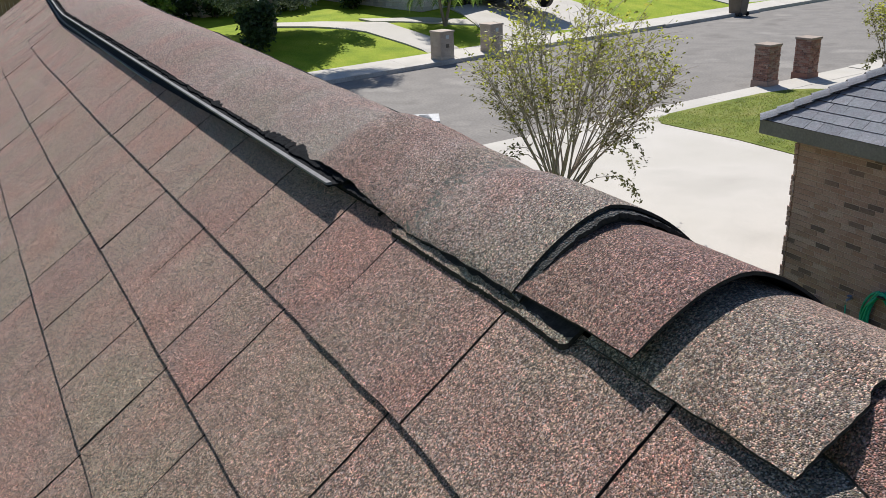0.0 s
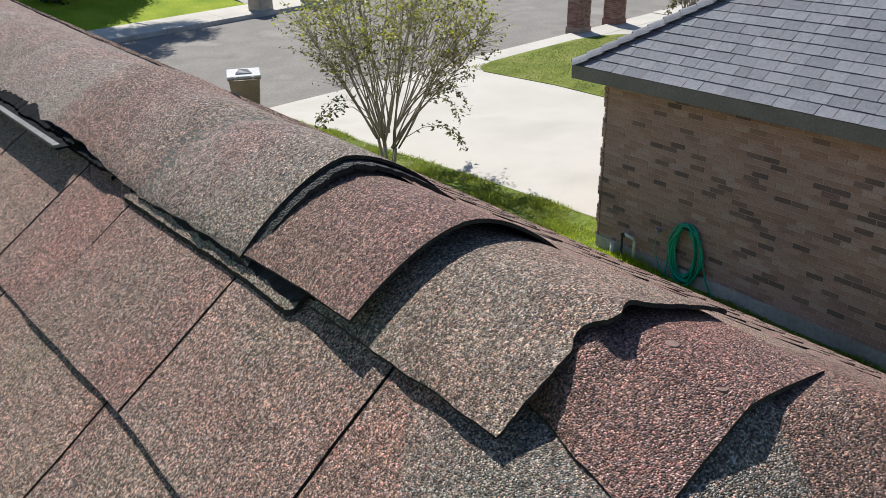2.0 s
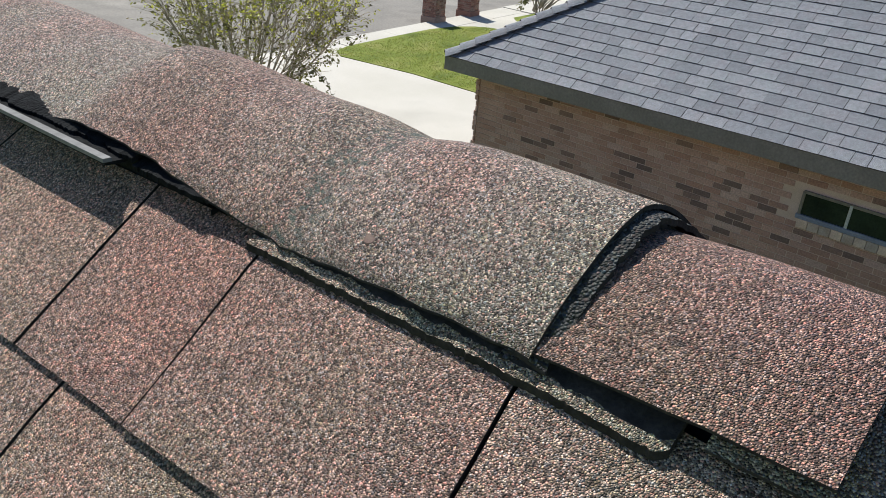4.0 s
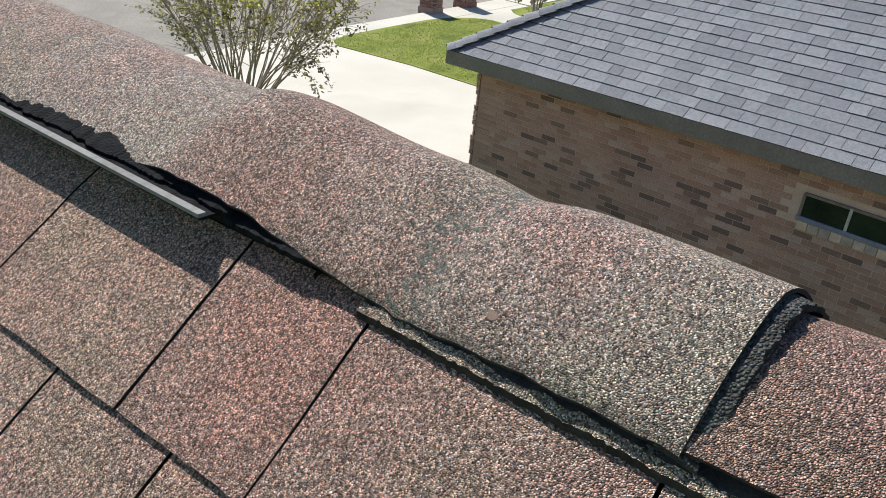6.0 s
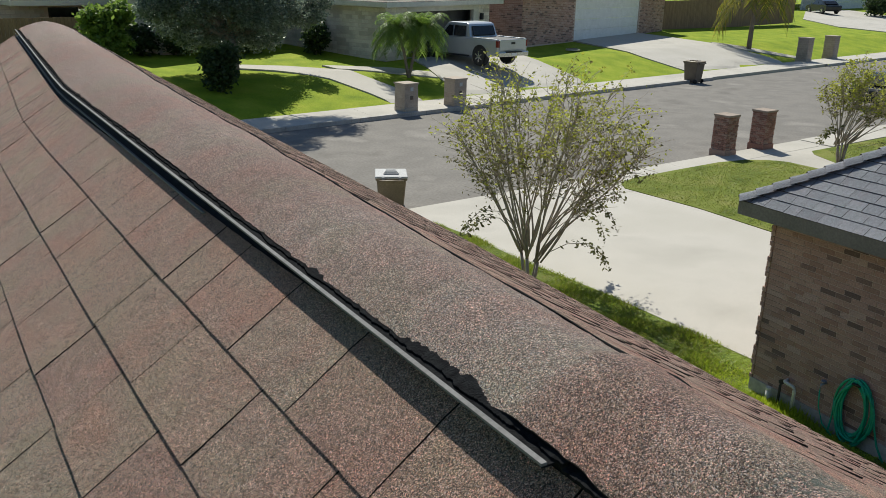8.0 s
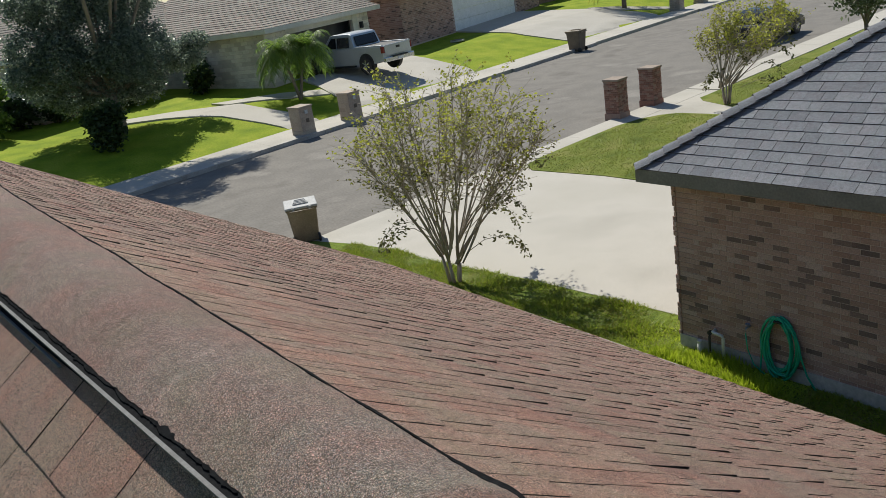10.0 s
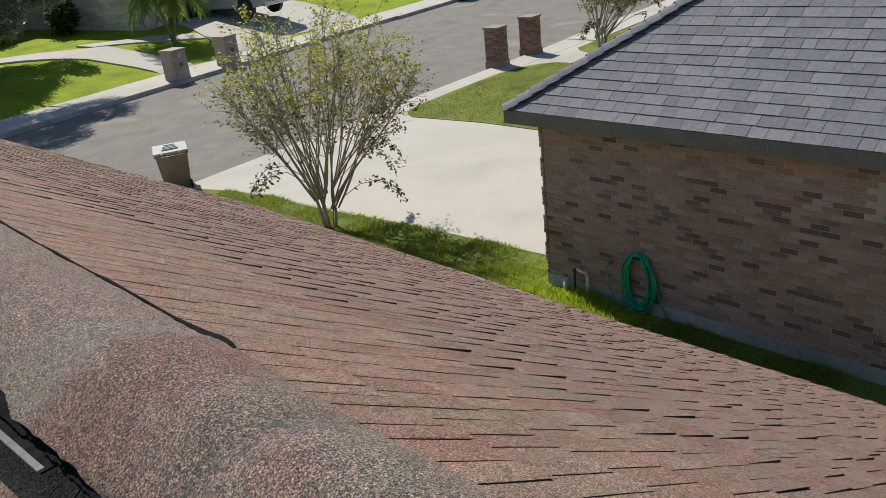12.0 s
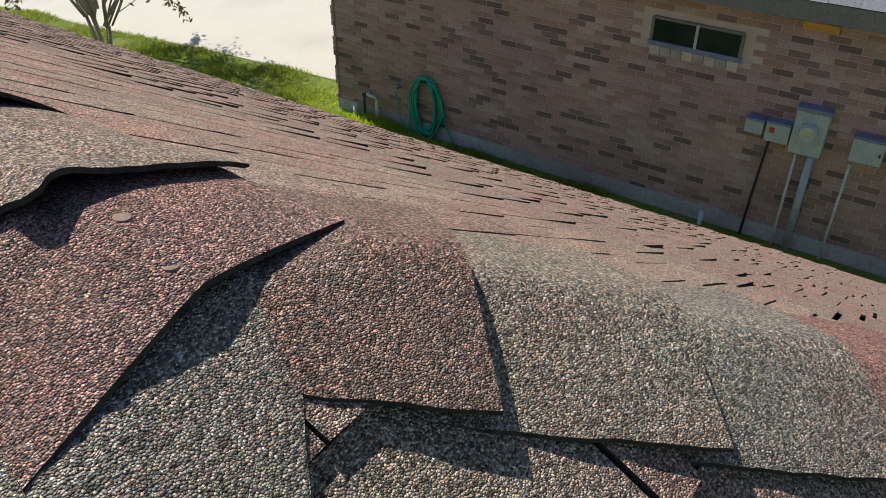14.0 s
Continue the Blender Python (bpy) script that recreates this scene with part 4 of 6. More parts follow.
# high window
y0, y1, z0, z1 = WINS[0]
win = part("window", bbox((WX + 0.004, y0, z0), (WX + 0.06, y1, z1)), M_DARKINT, nb, "small high two-pane window with a blue-grey frame")
for lo, hi in (((WX - 0.022, y0 - 0.02, z0 - 0.035), (WX + 0.03, y1 + 0.02, z0 + 0.012)), ((WX - 0.012, y0, z1 - 0.018), (WX + 0.03, y1, z1 + 0.012)), ((WX - 0.012, y0 - 0.01, z0), (WX + 0.03, y0 + 0.02, z1)), ((WX - 0.012, y1 - 0.02, z0), (WX + 0.03, y1 + 0.01, z1)), ((WX - 0.014, 2.535, z0), (WX + 0.03, 2.565, z1))):
    part("window_frame", bbox(lo, hi, 0.003), M_BLUEFRAME if lo[2] < z0 else (M_GBOX if lo[1] > 2.5 and hi[1] < 2.6 else M_NFASCIA), win)
part("pane", bbox((WX - 0.004, y0 + 0.02, z0 + 0.012), (WX + 0.002, 2.535, z1 - 0.018)), M_WINPANE, win)
part("pane", bbox((WX + 0.001, 2.565, z0 + 0.012), (WX + 0.0035, y1 - 0.02, z1 - 0.018)), M_WINPANE, win)
for k in range(8):
    yb = y0 + 0.002 + k * 0.113
    part("sill_brick", bbox((WX - 0.02, yb, z0 - 0.13), (WX + 0.01, yb + 0.109, z0 - 0.037), 0.004), M_SILL, win)

# roof of the neighbour: side plane, front plane and hip
NW = 5.6
pk = (EX + NW, EY - NW, EZ + SN * NW)
rv = [(EX, EY, EZ), (EX, WY0 - 3, EZ), (EX + NW, WY0 - 3, EZ + SN * NW), pk, (EX + 2 * NW, EY, EZ), (EX + 2 * NW, WY0 - 3, EZ)]
rv += [(x, y, z - 0.05) for x, y, z in rv]
nroof = data("roof", rv, [[0, 3, 2, 1], [0, 4, 3], [4, 5, 2, 3], [6, 7, 8, 9], [6, 9, 10], [10, 9, 8, 11], [0, 1, 7, 6], [4, 0, 6, 10], [5, 4, 10, 11], [1, 2, 8, 7], [2, 5, 11, 8]], M_FELT, nb)
cn = 1 / math.hypot(1, SN)
o, e, d, n = Vector((EX + NW, 0, EZ + SN * NW)), Vector((0, 1, 0)), Vector((-cn, 0, -SN * cn)), Vector((-SN * cn, 0, cn))
EXN = 0.155
rowsN = [NW / cn + 0.02 - EXN * k for k in range(int(NW / cn / EXN))][::-1]
cover(o, e, d, n, rowsN, lambda s: (WY0 - 3, EY - (NW - s * cn)), {}, lambda u, s: s > NW / cn - 2.0 and 1.2 < u < 7.6, (M_NSH, M_NSHS), nroof, 0.005, [0.16, 0.2, 0.26, 0.3], h=(0.003, 0.011))
o2, e2, d2, n2 = Vector((EX + NW, EY - NW, EZ + SN * NW)), Vector((1, 0, 0)), Vector((0, cn, -SN * cn)), Vector((0, SN * cn, cn))
cover(o2, e2, d2, n2, rowsN, lambda s: (-s * cn, s * cn), {}, lambda u, s: False, (M_NSH, M_NSHS), nroof, 0.005, [0.16, 0.2, 0.26, 0.3], h=(0.003, 0.011))
hd = Vector((1, -1, SN)).normalized()
for k in range(34):
    c = Vector((EX - 0.02, EY + 0.02, EZ + 0.045)) + hd * (0.2 * k)
    cap("hip_cap", c, hd, (-0.085, -0.085, 0), (0.085, 0.085, 0), 0.24, 0.06, 0.06, M_NSH, nroof, lift0=0.018, lift1=-0.006, seg=8, nl=2, thick=0.008, seedv=k)
part("fascia", bbox((EX - 0.014, WY0 - 3, EZ - 0.18), (EX + 0.03, EY + 0.014, EZ - 0.004)), M_NFASCIA, nb, "grey-green painted fascia board")
part("fascia", bbox((EX + 0.03, EY - 0.03, EZ - 0.18), (EX + 2 * NW, EY + 0.014, EZ - 0.004)), M_NFASCIA, nb, "grey-green painted fascia board")
part("soffit", bbox((EX + 0.03, WY0 - 3, EZ - 0.165), (WX + 0.02, EY - 0.03, EZ - 0.15)), M_NFASCIA, nb)
part("soffit", bbox((WX + 0.02, WY1 - 0.02, EZ - 0.165), (EX + 2 * NW - 0.02, EY - 0.03, EZ - 0.15)), M_NFASCIA, nb)

# the eaves run slightly out of true towards the back
for ob in [o for o in nb.children if o.name.split(".")[0] in ("roof", "fascia", "soffit")]:
    for piece in [ob] + list(ob.children_recursive):
        for vtx in piece.data.vertices:
            back = max(0.0, EY - vtx.co.y)
            vtx.co.x, vtx.co.z = vtx.co.x + 0.017 * back, vtx.co.z + 0.007 * back

# ---- things on the neighbour's wall ----
hose = empty("garden_hose", "coiled green garden hose hung on the brick wall", "hose", (WX, 5.78, 0.1))
bm = bmesh.new()
pts = []
LOOPS = [(0.275, 0.44, 0.0), (0.14, 0.33, 0.02), (0.24, 0.39, -0.02), (0.18, 0.45, 0.0), (0.125, 0.30, 0.01), (0.285, 0.41, 0.01), (0.21, 0.36, -0.02), (0.16, 0.42, 0.0)]
for k in range(len(LOOPS) * 28 + 1):
    lp = k / 28
    i0 = min(len(LOOPS) - 1, int(lp))
    i1 = min(len(LOOPS) - 1, i0 + 1)
    f = lp - int(lp)
    ry, rz, sh = [p * (1 - f) + q * f for p, q in zip(LOOPS[i0], LOOPS[i1])]
    a = lp * math.tau + math.pi / 2
    pts.append((-0.025 - 0.012 * ((lp * 2.7) % 4), math.cos(a) * ry * (1.0 - 0.12 * max(0.0, math.sin(a))) + sh, 0.765 - rz + math.sin(a) * rz - 0.02 * ((i0 * 3) % 4) * max(0.0, math.sin(a))))
tube(bm, pts, 0.0155, 6)
part("coil", bm, M_HOSE, hose)
bm = bmesh.new()
tube(bm, [(-0.04, -0.23, 0.5), (-0.05, -0.28, 0.3), (-0.06, -0.36, 0.1), (-0.08, -0.48, -0.05)], 0.0125, 6)
part("tail", bm, M_HOSE, hose)
bm = bmesh.new()
tube(bm, [(-0.04, 0.25, 0.4), (-0.05, 0.24, 0.2), (-0.06, 0.25, 0.0), (-0.07, 0.24, -0.07)], 0.0125, 6)
part("tail", bm, M_HOSE, hose)
bm = bmesh.new()
box(bm, (-0.10, -0.05, 0.70), (0.0, 0.05, 0.725), 0.006)
part("bracket", bm, M_BLACK, hose, "dark hose hanger")

tap = empty("hose_tap", "wall tap with a thin dark hose end", "tap", (WX, 6.2, 0.1))
bm = bmesh.new()
tube(bm, [(0.0, 0, 0.52), (-0.09, 0, 0.52), (-0.10, 0, 0.46)], 0.014, 8)
part("spout", bm, M_GALV, tap)
bm = bmesh.new()
tube(bm, [(-0.10, 0, 0.46), (-0.10, -0.02, 0.25), (-0.09, -0.10, 0.05), (-0.07, -0.25, -0.06)], 0.009, 6)
part("hose_end", bm, M_HOSE, tap)
bm = bmesh.new()
disc(bm, (-0.05, 0, 0.56), (0, 0, 1), 0.03, 0.012, 12)
part("handwheel", bm, M_BLUEFRAME, tap)

drain = empty("drain_pipe", "white PVC condensate pipe bent out of the wall", "pipe", (WX, 6.55, 0.0))
bm = bmesh.new()
tube(bm, [(0.02, 0.16, 0.42), (-0.07, 0.15, 0.42), (-0.08, 0.13, 0.42), (-0.08, 0.02, 0.41), (-0.08, 0.0, 0.40), (-0.08, -0.01, 0.37), (-0.08, -0.01, -0.05)], 0.022, 10)
part("pipe", bm, M_PVC, drain)
clean = empty("cleanout_pipe", "short pale pipe stub beside the wall", "pipe", (WX - 0.09, 6.9, 0.0))
bm = bmesh.new()
tube(bm, [(0, 0, -0.05), (0, 0, 0.22)], 0.03, 12)
disc(bm, (0, 0, 0.235), (0, 0, 1), 0.035, 0.03, 12)
part("pipe", bm, M_PVC, clean)
clean2 = empty("cleanout_pipe", "short pale pipe stub beside the meters", "pipe", (WX - 0.09, 2.13, 0.0))
bm = bmesh.new()
tube(bm, [(0, 0, -0.05), (0, 0, 0.2)], 0.025, 12)
part("pipe", bm, M_PVC, clean2)
valve = empty("gas_valve", "dark valve body low on the brick wall", "valve", (WX - 0.05, 6.75, 0.3))
bm = bmesh.new()
tube(bm, [(0.05, 0, 0.09), (0.0, 0, 0.09), (-0.02, 0, 0.075), (-0.025, 0, 0.05), (-0.025, 0, -0.35)], 0.016, 10)
disc(bm, (0.0, 0, 0.09), (1, 0, 0), 0.034, 0.05, 14, 0.026)
part("body", bm, M_BLACK, valve)

meter = empty("electric_meter", "grey electric meter box with a round glass dial", "meter", (WX, 1.30, 1.14))
part("box", bbox((-0.11, -0.15, 0.0), (0.01, 0.15, 0.46), 0.008), M_GBOX, meter)
part("hood", bbox((-0.125, -0.158, 0.44), (0.01, 0.158, 0.485), 0.006), M_BLUEFRAME, meter)
bm = bmesh.new()
disc(bm, (-0.125, 0.0, 0.25), (-1, 0, 0), 0.092, 0.03, 28)
part("ring", bm, M_GALV, meter)
bm = bmesh.new()
disc(bm, (-0.16, 0.0, 0.25), (-1, 0, 0), 0.078, 0.05, 28, 0.07)
dial = part("dial", bm, M_DIAL, meter, "pale round dial under glass")
part("label", bbox((-0.188, -0.045, 0.255), (-0.1855, 0.045, 0.275)), M_YELLOW, dial)
part("label", bbox((-0.188, -0.035, 0.215), (-0.1855, 0.035, 0.235)), M_GBOX, dial)
bm = bmesh.new()
tube(bm, [(-0.05, -0.07, 0.02), (-0.05, -0.07, -1.25)], 0.038, 12)
part("conduit", bm, M_GALV, meter)
bm = bmesh.new()
tube(bm, [(-0.05, 0.07, 0.02), (-0.05, 0.075, -1.25)], 0.014, 8)
part("conduit", bm, M_PVC, meter)

jb = empty("junction_box", "small grey junction box on the brick wall", "junction box", (WX, 1.81, 1.22))
part("box", bbox((-0.08, -0.09, 0.0), (0.01, 0.09, 0.15), 0.008), M_GBOX, jb)
part("lid", bbox((-0.088, -0.095, 0.135), (0.01, 0.095, 0.16), 0.004), M_BLUEFRAME, jb)
db = empty("disconnect_box", "grey disconnect box with a red switch", "switch box", (WX, 1.58, 1.19))
part("box", bbox((-0.10, -0.115, 0.0), (0.01, 0.115, 0.2), 0.008), M_GBOX, db)
part("lid", bbox((-0.108, -0.12, 0.19), (0.01, 0.12, 0.215), 0.004), M_BLUEFRAME, db)
part("switch", bbox((-0.112, 0.03, 0.1), (-0.1, 0.075, 0.15), 0.003), M_RED, db)
bm = bmesh.new()
tube(bm, [(-0.05, 0.06, 0.0), (-0.05, 0.07, -0.1), (-0.04, 0.1, -0.6), (-0.04, 0.13, -1.25)], 0.013, 8)
part("cable", bm, M_BLACK, db)
bp = empty("breaker_panel", "pale grey breaker panel on the brick wall", "electric panel", (WX, 0.77, 1.2))
part("box", bbox((-0.10, -0.14, 0.0), (0.01, 0.14, 0.24), 0.008), M_GBOX, bp)
part("lid", bbox((-0.11, -0.145, 0.23), (0.01, 0.145, 0.26), 0.004), M_BLUEFRAME, bp)
part("latch", bbox((-0.112, -0.12, 0.1), (-0.1, -0.105, 0.13), 0.002), M_BLACK, bp)
bm = bmesh.new()
tube(bm, [(-0.05, 0.11, -0.06), (-0.05, 0.12, -1.3)], 0.014, 8)
part("conduit", bm, M_PVC, bp)
ov = empty("wall_block", "unpainted orange block set under the eaves", "wall block", (WX, 1.45, 2.31))
part("block", bbox((-0.03, -0.16, 0.0), (0.01, 0.16, 0.075), 0.006), M_ORANGE, ov)


# ---- plants ----
def leaves(name, pts, size, material, parent, aspect=0.5, droop=0.0, label=""):
    """Many small pointed leaves, one at each point."""
    r = np.random.RandomState(len(pts) % 9973)
    pts = np.asarray(pts, float)
    n = len(pts)
    d = r.normal(size=(n, 3))
    d[:, 2] = d[:, 2] * 0.6 - droop
    d /= np.linalg.norm(d, axis=1)[:, None]
    e = np.cross(d, r.normal(size=(n, 3)))
    e /= np.linalg.norm(e, axis=1)[:, None] + 1e-9
    L = size * (0.6 + 0.8 * r.rand(n))[:, None]
    quad = np.stack([pts, pts + d * L * 0.5 + e * L * aspect * 0.5, pts + d * L, pts + d * L * 0.5 - e * L * aspect * 0.5], 1).reshape(-1, 3)
    me = bpy.data.meshes.new(name)
    me.from_pydata(quad.tolist(), [], np.arange(4 * n).reshape(-1, 4).tolist())
    me.materials.append(material)
    ob = new(name, me)
    ob.parent = parent
    return tagged(ob, label)


def myrtle(loc, height, spread, label, seed, mains, splits, n_leaf, lean=(0, 0), leaf=0.06, sprays=8, top=0.62):
    """Vase-shaped tree of slim stems that fork low down; thin leaves, yellow at the top, with hanging sprays at one side."""
    r = random.Random(seed)
    tree = empty("crape_myrtle_tree", label, "tree", loc, group="small street-side trees")
    upper, lower, dark = [], [], []
    total = mains * splits
    for k in range(mains):
        a0 = math.tau * k / mains + r.uniform(-0.3, 0.3)
        fork_h = height * r.uniform(0.10, 0.24)
        p0 = Vector((math.cos(a0) * 0.07, math.sin(a0) * 0.07, -0.05))
        fork = Vector((math.cos(a0) * (0.09 + 0.12 * r.random()), math.sin(a0) * (0.09 + 0.12 * r.random()), fork_h))
        bm = bmesh.new()
        tube(bm, [p0, p0.lerp(fork, 0.5) + Vector((r.uniform(-0.02, 0.02), r.uniform(-0.02, 0.02), 0)), fork], 0.036, 7, 0.026)
        part("stem", bm, M_STEM, tree)
        for b in range(splits):
            a = a0 + (b - (splits - 1) / 2) * math.tau / total * 1.1 + r.uniform(-0.22, 0.22)
            rad = spread * (0.12 + 0.88 * math.sqrt(r.random()))
            h = height * (1.04 - 0.34 * (rad / spread) ** 2) * r.uniform(0.82, 1.0)
            tip = Vector((math.cos(a) * rad + lean[0], math.sin(a) * rad + lean[1], h))
            wob = Vector((r.uniform(-0.1, 0.1), r.uniform(-0.1, 0.1), 0))
            path = []
            for i in range(10):
                f = i / 9
                out = f ** 1.0
                path.append(Vector((fork.x + (tip.x - fork.x) * out, fork.y + (tip.y - fork.y) * out, fork.z + (tip.z - fork.z) * f)) + wob * math.sin(f * 5.0 + k))
            bm = bmesh.new()
            tube(bm, path, 0.019 * r.uniform(0.7, 1.1), 6, 0.004)
            part("branch", bm, M_STEM, tree)
            tw = bmesh.new()
            for _ in range(26):
                f = 1 - 0.6 * r.random() ** 1.2
                full = r.random() ** 1.6 * 2.4
                i = min(8, int(f * 9))
                q = path[i].lerp(path[i + 1], f * 9 - i)
                w = Vector((math.cos(a) * 0.5 + r.gauss(0, 0.8), math.sin(a) * 0.5 + r.gauss(0, 0.8), r.uniform(0.1, 1.5))).normalized() * r.uniform(0.25, 0.7) * height / 4
                tube(tw, [q, q + w * 0.5 + Vector((0, 0, 0.03)), q + w], 0.005, 4, 0.002)
                many = int(n_leaf / total / 26 * (0.25 + 1.1 * f) * full)
                for _ in range(many):
                    g = 1.06 - 0.8 * r.random() ** 1.5
                    p = q + w * g + Vector((r.gauss(0, 0.035), r.gauss(0, 0.035), r.gauss(0, 0.035)))
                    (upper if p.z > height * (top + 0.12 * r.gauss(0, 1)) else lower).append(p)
            part("twig", tw, M_STEM, tree)["kind"] = "stuff"
    for k in range(sprays):
        a = r.uniform(-1.15, 0.15) if k < sprays - 2 else r.uniform(2.0, 3.0)
        hh = height * (0.16 + 0.62 * k / max(1, sprays - 2)) if k < sprays - 2 else height * r.uniform(0.25, 0.4)
        s0 = spread * (0.25 + 0.55 * hh / height)
        q = Vector((math.cos(a) * s0 + lean[0] * 0.5, math.sin(a) * s0 + lean[1] * 0.5, hh + 0.1))
        w = Vector((math.cos(a), math.sin(a), 0)) * r.uniform(0.45, 0.75)
        path = [q * 0.45 + Vector((0, 0, hh * 0.35)), q, q + w * 0.5 + Vector((0, 0, 0.02)), q + w * 0.85 + Vector((0, 0, -0.16)), q + w * 1.02 + Vector((0, 0, -0.42))]
        sp = bmesh.new()
        tube(sp, path, 0.008, 4, 0.003)
        part("spray", sp, M_STEM, tree)
        for _ in range(int(n_leaf / 110)):
            f = r.uniform(1.2, 4.0)
            i = int(min(3, f))
            dark.append(path[i].lerp(path[i + 1], f - i) + Vector((r.gauss(0, 0.045), r.gauss(0, 0.045), r.gauss(0, 0.05))))
    leaves("crown", lower, leaf, M_MYRTLE_BACKLIT, tree, 0.5, 0.1)
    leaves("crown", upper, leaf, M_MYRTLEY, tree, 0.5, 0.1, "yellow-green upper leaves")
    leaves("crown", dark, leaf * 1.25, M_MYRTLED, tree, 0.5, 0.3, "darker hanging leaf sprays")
    return tree


myrtle((8.30, 11.85, 0.0), 3.95, 1.62, "multi-stemmed crape myrtle with sparse yellow-green leaves", 3, 5, 9, 8800, lean=(0.16, -0.05), leaf=0.062)
myrtle((22.3, 15.9, 0.09), 3.05, 1.6, "low crape myrtle with yellowing leaves on a verge", 8, 5, 7, 5600, lean=(0.75, -0.4), leaf=0.085, sprays=6, top=0.55)


def crown_points(r, lobes, n, shell=0.6):
    pts = []
    tot = sum(l[3] ** 2 for l in lobes)
    for x, y, z, rad, fz in lobes:
        for _ in range(int(n * rad ** 2 / tot)):
            d = Vector((r.gauss(0, 1), r.gauss(0, 1), r.gauss(0, 1))).normalized()
            q = rad * (shell + (1 - shell) * r.random()) * (0.8 + 0.35 * noise.noise(d * 2.3 + Vector((x, y, z))))
            pts.append((x + d.x * q, y + d.y * q, z + d.z * q * fz))
    return pts


def big_tree(loc, label, lobes, n, trunk_h, trunk_r, seed, leaf, material=None, name="oak_tree"):
    r = random.Random(seed)
    tree = empty(name, label, "tree", loc)
    bm = bmesh.new()
    tube(bm, [(0, 0, -0.1), (0.05, 0, trunk_h * 0.5), (0, 0.08, trunk_h)], trunk_r, 10, trunk_r * 0.6)
    part("trunk", bm, M_BARK, tree)
    for x, y, z, rad, fz in lobes:
        bm = bmesh.new()
        tube(bm, [(0, 0.05, trunk_h * 0.85), (x * 0.5, y * 0.5, (trunk_h + z) * 0.5), (x, y, z)], trunk_r * 0.4, 6, 0.03)
        part("limb", bm, M_BARK, tree)
    leaves("crown", crown_points(r, lobes, n), leaf, material or M_OAK, tree, 0.6)
    return tree


LZ = lot(9.4, 35.2)
# lobes above 7 m are unseen, added to lengthen the shadow on the lawn
big_tree((9.55, 35.2, LZ), "large grey-green evergreen oak on a shaded lawn", [(0, 0, 3.7, 2.2, 0.9), (-1.6, -0.3, 3.0, 1.5, 0.9), (1.9, 0.2, 2.9, 1.6, 0.9), (0.6, -1.0, 2.8, 1.6, 0.9), (0.4, 0.5, 5.4, 1.9, 0.8), (-1.2, 0.5, 4.8, 1.5, 0.8), (3.3, 0.4, 2.3, 1.1, 0.6), (-2.3, 0.6, 2.0, 0.9, 0.9), (1.8, 0.8, 4.8, 1.5, 0.8), (1.4, 0.4, 1.6, 1.2, 0.8), (-1.4, 0.5, 1.6, 1.1, 0.8), (0.0, 0.6, 1.5, 1.3, 0.8), (0.2, -0.4, 6.4, 1.5, 0.8), (-2.5, 0.2, 3.5, 1.3, 0.9), (-2.1, 0.4, 5.2, 1.2, 0.8), (3.0, -1.6, 7.2, 1.7, 0.8), (0.7, -3.2, 7.6, 1.8, 0.7), (-1.1, -3.6, 7.6, 1.6, 0.7), (1.6, -1.4, 7.6, 1.8, 0.8), (-0.6, -1.4, 7.4, 1.6, 0.8), (3.9, 0.2, 2.9, 0.8, 0.6), (-3.0, -0.1, 2.6, 0.9, 0.8)], 120000, 1.6, 0.26, 5, 0.105)
big_tree((28.2, 14.6, 0.1), "leafy green tree beside the pavement", [(0, 0, 2.6, 1.4, 0.8), (1.3, 0.3, 2.8, 1.4, 0.8), (-0.9, 0.4, 3.1, 1.2, 0.8), (0.3, -0.5, 3.8, 1.5, 0.8), (1.6, 0.0, 4.3, 1.5, 0.8), (-0.3, 0.3, 4.6, 1.3, 0.8), (2.4, -0.3, 3.3, 1.3, 0.8)], 15000, 1.6, 0.1, 6, 0.13, M_STREET, "street_tree")


def shrub(loc, label, lobes, n, leaf=0.14, material=None, seed=1):
    sh = empty("shrub", label, "shrub", loc)
    bm = bmesh.new()
    for x, y, z, rad, fz in lobes:
        tube(bm, [(0, 0, -0.05), (x * 0.7, y * 0.7, z)], 0.05, 5, 0.015)
    part("stem", bm, M_BARK, sh)
    leaves("foliage", crown_points(random.Random(seed), lobes, n, 0.45), leaf, material or M_SHRUB, sh, 0.6)
    return sh


shrub((8.3, 32.4, lot(8.3, 32.4)), "dense dark rounded shrub on a lawn", [(0, 0, 0.7, 0.85, 1.0), (0.3, 0, 1.3, 0.6, 1.0), (-0.3, 0.1, 1.2, 0.55, 1.0)], 3600, 0.16)
shrub((5.3, 39.0, lot(5.3, 39)), "tall shrub with pale upper leaves beside a fence", [(0, 0, 0.9, 1.2, 1.0), (0.5, 0.2, 1.9, 0.9, 0.8), (-0.5, 0, 1.7, 0.8, 0.9)], 4200, 0.22, M_PALM, 4)
shrub((8.4, 40.6, lot(8.4, 40)), "dark hedge in the shade of the oak", [(0, 0, 0.7, 1.2, 0.8), (1.8, 0, 0.7, 1.2, 0.8), (-1.6, 0, 0.7, 1.1, 0.8), (3.6, 0.2, 0.8, 1.2, 0.8)], 5200, 0.2, None, 5)
shrub((15.0, 40.0, lot(15, 40)), "dark clipped shrub against a stone wall", [(0, 0, 0.8, 0.8, 1.2), (0.4, 0.9, 0.8, 0.8, 1.2)], 2400, 0.18, None, 6)
